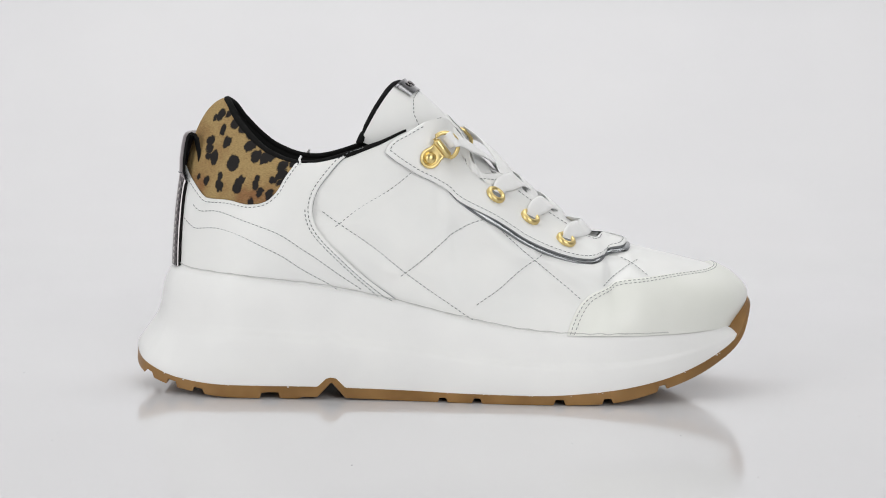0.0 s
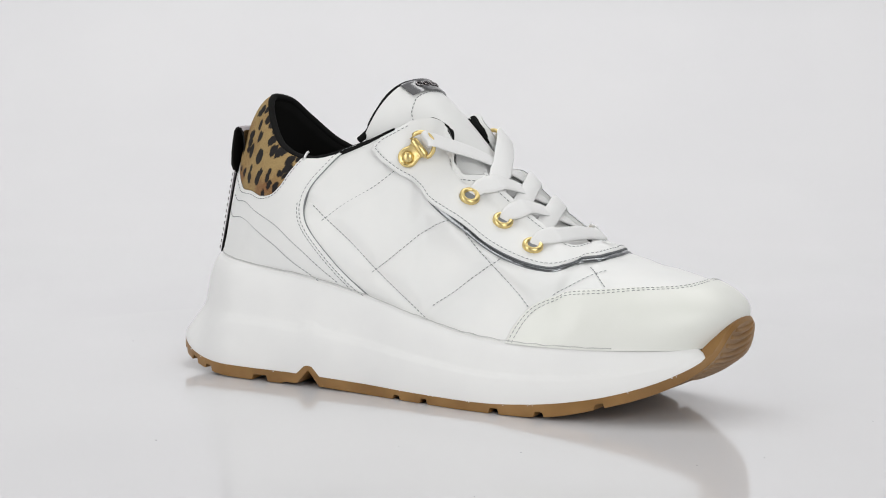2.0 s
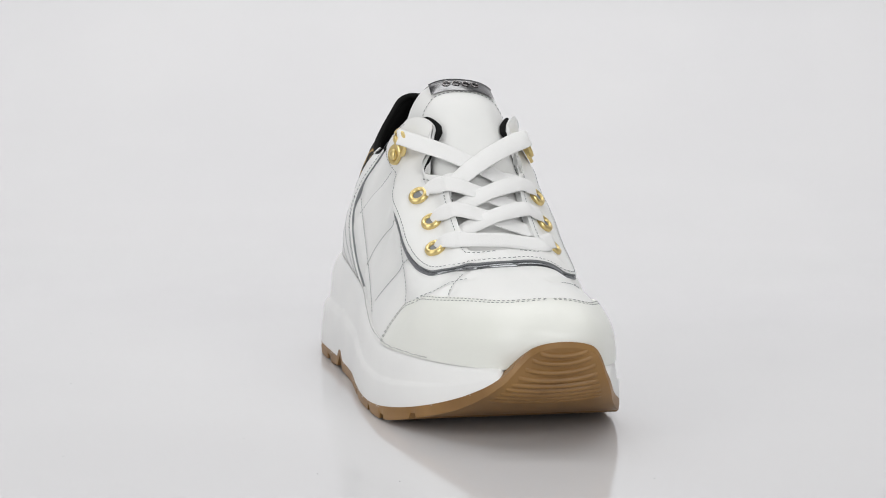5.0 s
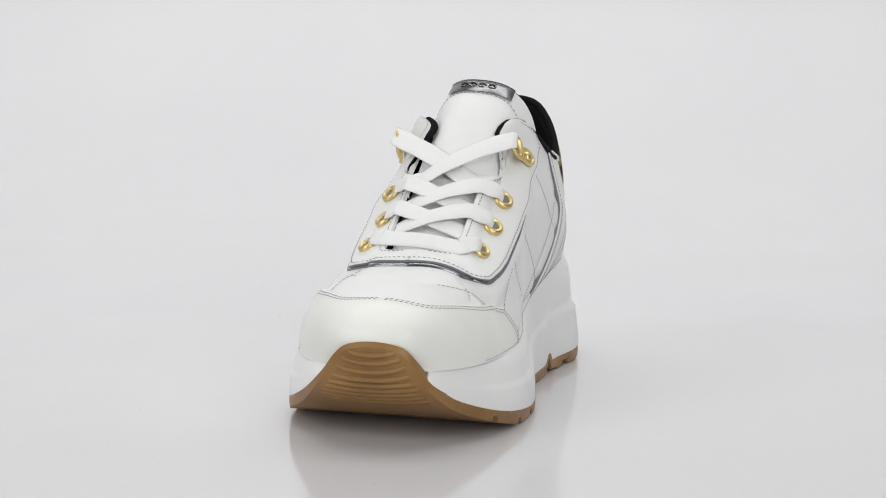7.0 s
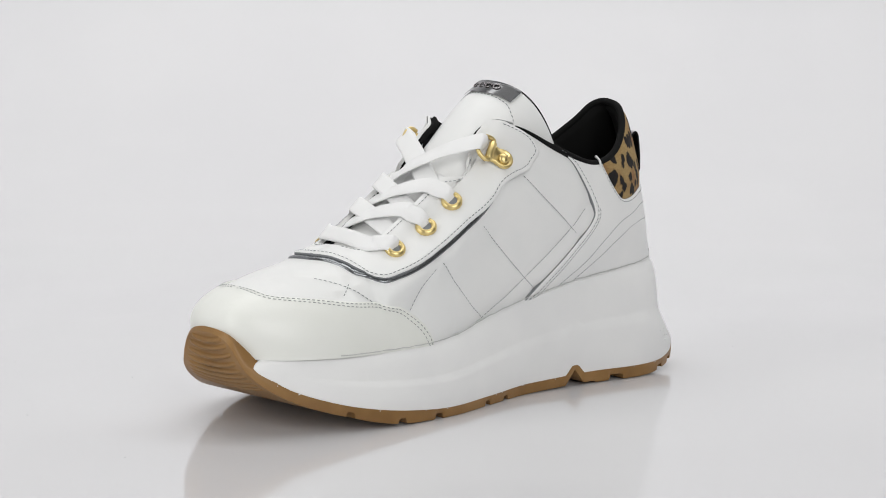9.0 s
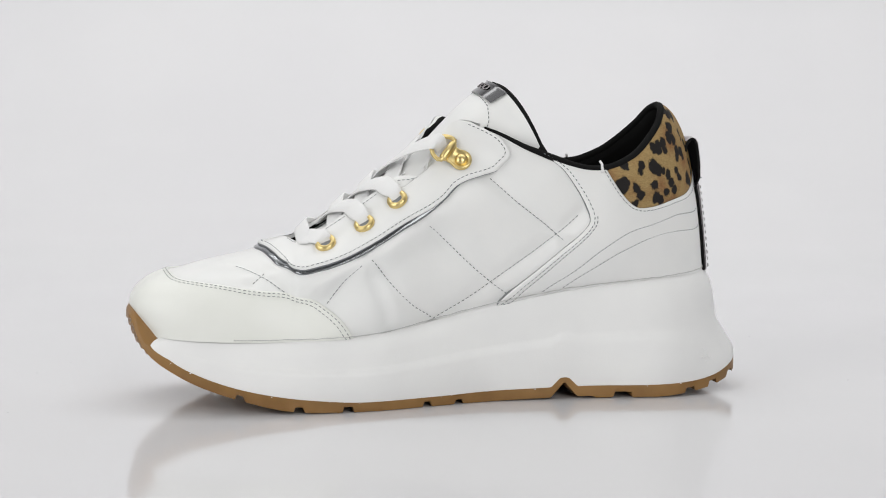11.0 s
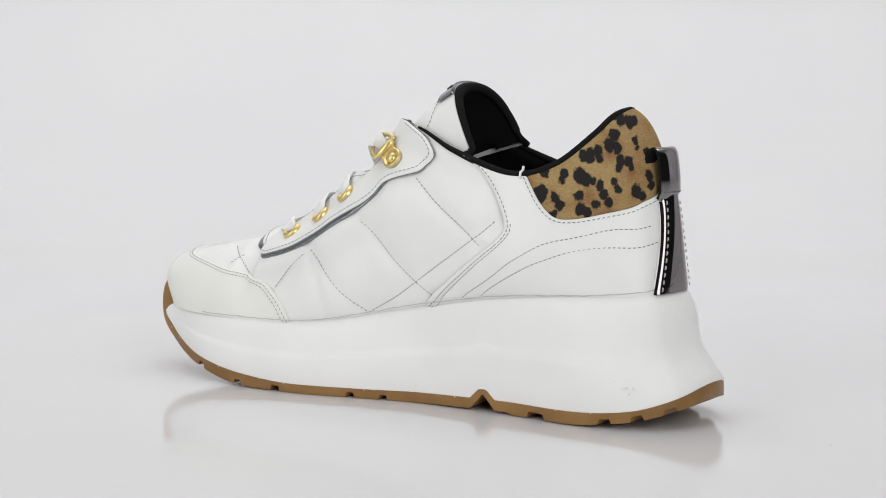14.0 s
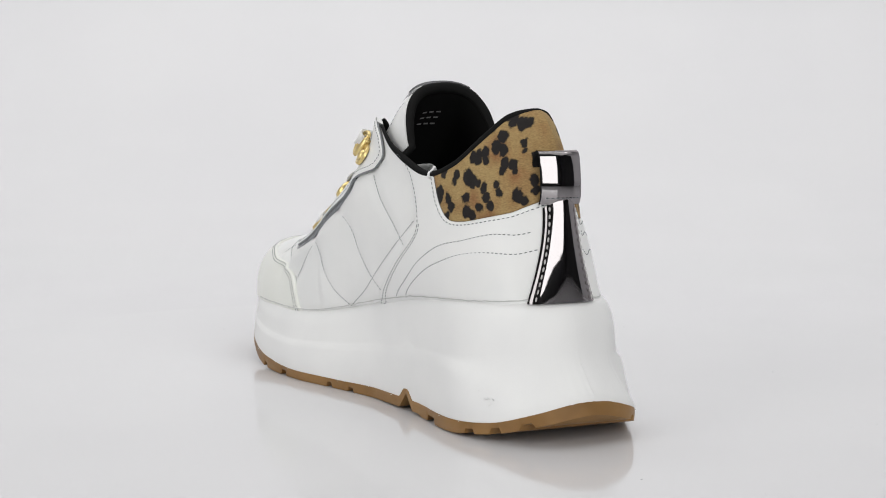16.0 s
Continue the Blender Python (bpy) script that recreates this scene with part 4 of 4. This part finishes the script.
def build_laces(shoe):
    """Each run leaves an eyelet, lies flat across the throat and dives under the other flap half a step lower."""
    lace = new("shoelace")
    lace.parent = shoe
    tagged(lace, "flat white woven shoelace")

    def run(way, width=.0084, lifts=0.0, tilt=.12):
        """A ribbon through waypoints, smoothed."""
        p = np.array(way)
        q = np.vstack([2 * p[0] - p[1], p, 2 * p[-1] - p[-2]])
        path = []
        for i in range(1, len(q) - 2):
            for t in np.arange(8) / 8:
                path.append(0.5 * (2 * q[i] + (q[i + 1] - q[i - 1]) * t + (2 * q[i - 1] - 5 * q[i] + 4 * q[i + 1] - q[i + 2]) * t * t
                                   + (3 * q[i] - q[i - 1] - 3 * q[i + 1] + q[i + 2]) * t ** 3))
        path.append(p[-1])
        bm = bmesh.new()
        ribbon(bm, path, lambda f: np.array((-.80, 0, .60)) + np.array((tilt * math.sin(3 * f + lifts * 3000), 0, .1)), width, .0009)
        part("lace_run", bm, lace_cloth, lace)

    up = np.array((.55, 0, .83))
    eyes = {s: LINES[s]["eyes"] for s in (-1, 1)}
    own = lambda s, u, h: skin(u, 1, s) + up * h

    def start(s, i, ue):
        """Out of an eyelet and over its flap to the flap's edge."""
        u, v = eyes[s][i]
        a, c = lifted(u, v - .012, s, .0018), own(s, ue, .0036)
        b = lifted(u + (ue - u) * .22, v + (1 - v) * .30, s, .0046)
        return [a, b, (b + c) / 2 + up * .0006, c]

    # straight bar at the bottom
    one, two = start(-1, 3, .352), start(1, 3, .340)
    run(one + [(one[-1] + two[-1]) / 2 + up * .0008] + two[::-1], lifts=.0003, width=.0080)
    for s in (-1, 1):
        h = .0012 if s > 0 else 0
        for i, ue, low in ((2, .416, .383), (1, .458, .425)):
            first = start(s, i, ue)
            last = own(-s, low, -.0002)
            span = lambda f, k: first[-1] * (1 - f) + last * f + up * k
            run(first + [span(.35, .0010 + h), span(.68, .0008 + h), last, lifted(low - .004, .93, -s, -.0018)], lifts=.0004 + .0001 * i)
        u, v = eyes[s][0]
        m = frame_at(u, v, s, .0031, (-.010 if s < 0 else -.012, .030))
        first = [np.array(m @ Vector((.0100, 0, .0008))), np.array(m @ Vector((.0130, 0, .0040)))]
        last = own(-s, .462, -.0002)
        span = lambda f, k: first[-1] * (1 - f) + last * f + up * k
        run(first + [span(.2, .0012 + h), span(.42, .0024 + h), span(.7, .0022 + h), span(.88, .0010 + h * .5), last, lifted(.456, .93, -s, -.0018)], width=.0098, lifts=.0007)
    # the lower layer of the top crossing, seen between the flaps
    for s in (-1, 1):
        a, c = own(s, .470, -.0002), own(-s, .500, -.0002) * .72 + own(s, .500, -.0002) * .28
        run([lifted(.466, .93, s, -.0018), a, a * .65 + c * .35 + up * .0004, a * .35 + c * .65 + up * .0003, c, c + np.array((-.004, -s * .003, -.002))], width=.0088, lifts=.0009)


# ---- heel strap ----
def heel_point(v, d, h):
    """A point at height v and d metres round the heel from its middle (inner side positive)."""
    side = 1 if d >= 0 else -1
    us = np.linspace(1, .86, 30)
    p = np.array([lifted(u, v, side, h) for u in us])
    L = np.concatenate([[0], np.cumsum(np.linalg.norm(np.diff(p, axis=0), axis=1))])
    return np.array([np.interp(abs(d), L, p[:, k]) for k in range(3)])


def heel_v(z):
    """The v at which the heel's middle line has height z."""
    a, b = 0.0, 1.0
    for _ in range(40):
        m = (a + b) / 2
        a, b = (m, b) if skin(1, m, 1)[2] < z else (a, m)
    return a


def build_strap(shoe):
    zs = np.linspace(.0548, .0975, 16)
    half = lambda z: .0158 + (.0090 - .0158) * smooth01(.050, .100, z)
    c0 = .0006
    rows = []
    for z in zs:
        w, v = half(z), heel_v(z)
        fr = np.linspace(-1, 1, 13)
        row = [heel_point(v, c0 - w, .0006)] + [heel_point(v, c0 + w * f, .0034 - .0008 * abs(f) ** 6) for f in fr] + [heel_point(v, c0 + w, .0006)]
        rows.append([tuple(p) for p in row])
    bm = bmesh.new()
    grid_mesh(bm, rows)
    strap = part("heel_strap", bm, chrome, shoe, "dark mirror patent heel strap with pull loop")
    for s in (-1, 1):
        p3, n3 = [], []
        for z in np.linspace(.056, .097, 24):
            p3.append(heel_point(heel_v(z), c0 + s * (half(z) - .0020), .0037))
            n3.append(heel_point(heel_v(z), c0 + s * (half(z) - .0020), .0047) - p3[-1])
        sew(p3, n3, strap, length=.0021, gap=.0009, width=.0008, mat=pale_thread)
        bm = bmesh.new()
        tube(bm, [heel_point(heel_v(z), c0 + s * half(z), .0020) for z in np.linspace(.0555, .0975, 20)], .00042, 6)
        part("strap_edge", bm, lining, strap, "black painted strap edge")
    zc = .0965
    mid = heel_point(heel_v(zc), c0, .0034)
    w = half(zc)
    # pull loop: up, over and back down behind
    prof = [(-.0006, -.003), (.0006, .0), (.0004, .006), (-.0004, .0120), (-.0012, .0160), (-.0022, .0176), (-.0036, .0183), (-.0056, .0176), (-.0070, .0155), (-.0078, .010), (-.0072, .002)]
    rows = []
    for o, z in prof:
        bend = [(-1, .0028), (-.6, .0010), (0, 0), (.6, .0010), (1, .0028)]
        rows.append([tuple(mid + np.array((-o + k, f * w, z))) for f, k in bend])
    bm = bmesh.new()
    grid_mesh(bm, rows)
    loop = part("pull_loop", bm, chrome, strap, "folded mirror patent pull loop")
    bm = bmesh.new()
    rows2 = [[tuple(np.array(p) + np.array((.0011 if i < 6 else -.0008, 0, -.0009 if 4 < i < 9 else 0))) for p in r] for i, r in enumerate(rows)]
    grid_mesh(bm, rows2)
    part("loop_lining", bm, lining, loop, "black inside of the loop")
    for s in (-1, 1):
        bm = bmesh.new()
        grid_mesh(bm, [[a[0 if s < 0 else -1], b[0 if s < 0 else -1]] for a, b in zip(rows, rows2)])
        part("loop_edge", bm, lining, loop)
        p3 = [np.array(r[0 if s < 0 else -1]) + np.array((-.0004, -s * .0016, 0)) for r in rows[1:6]]
        sew(p3, [np.array((-1, 0, .2))] * len(p3), loop)
    # cross seam
    p3 = [mid + np.array((-.0008 + .0026 * f * f, f * w * .9, -.0004)) for f in np.linspace(-1, 1, 9)]
    sew(p3, [np.array((-1, 0, 0))] * 9, strap)


def build_shoe():
    shoe = new("sneaker")
    tagged(shoe, "white leather platform sneaker with leopard heel collar and gum sole", "shoe")
    build_midsole(shoe)
    build_outsole(shoe)
    build_upper(shoe)
    build_lining(shoe)
    build_tongue(shoe)
    build_metal(shoe)
    build_laces(shoe)
    build_strap(shoe)
    return shoe


table_disc = build_place()
sneaker = build_shoe()


def motions():
    """Shoe and plate turn together at a steady pace."""
    rate = -15.1736
    rows = [(t, pose(0, 0, 0, 0, 0, rate * t)) for t in range(0, 17, 2)]
    walk(sneaker, rows)
    walk(table_disc, rows)


motions()
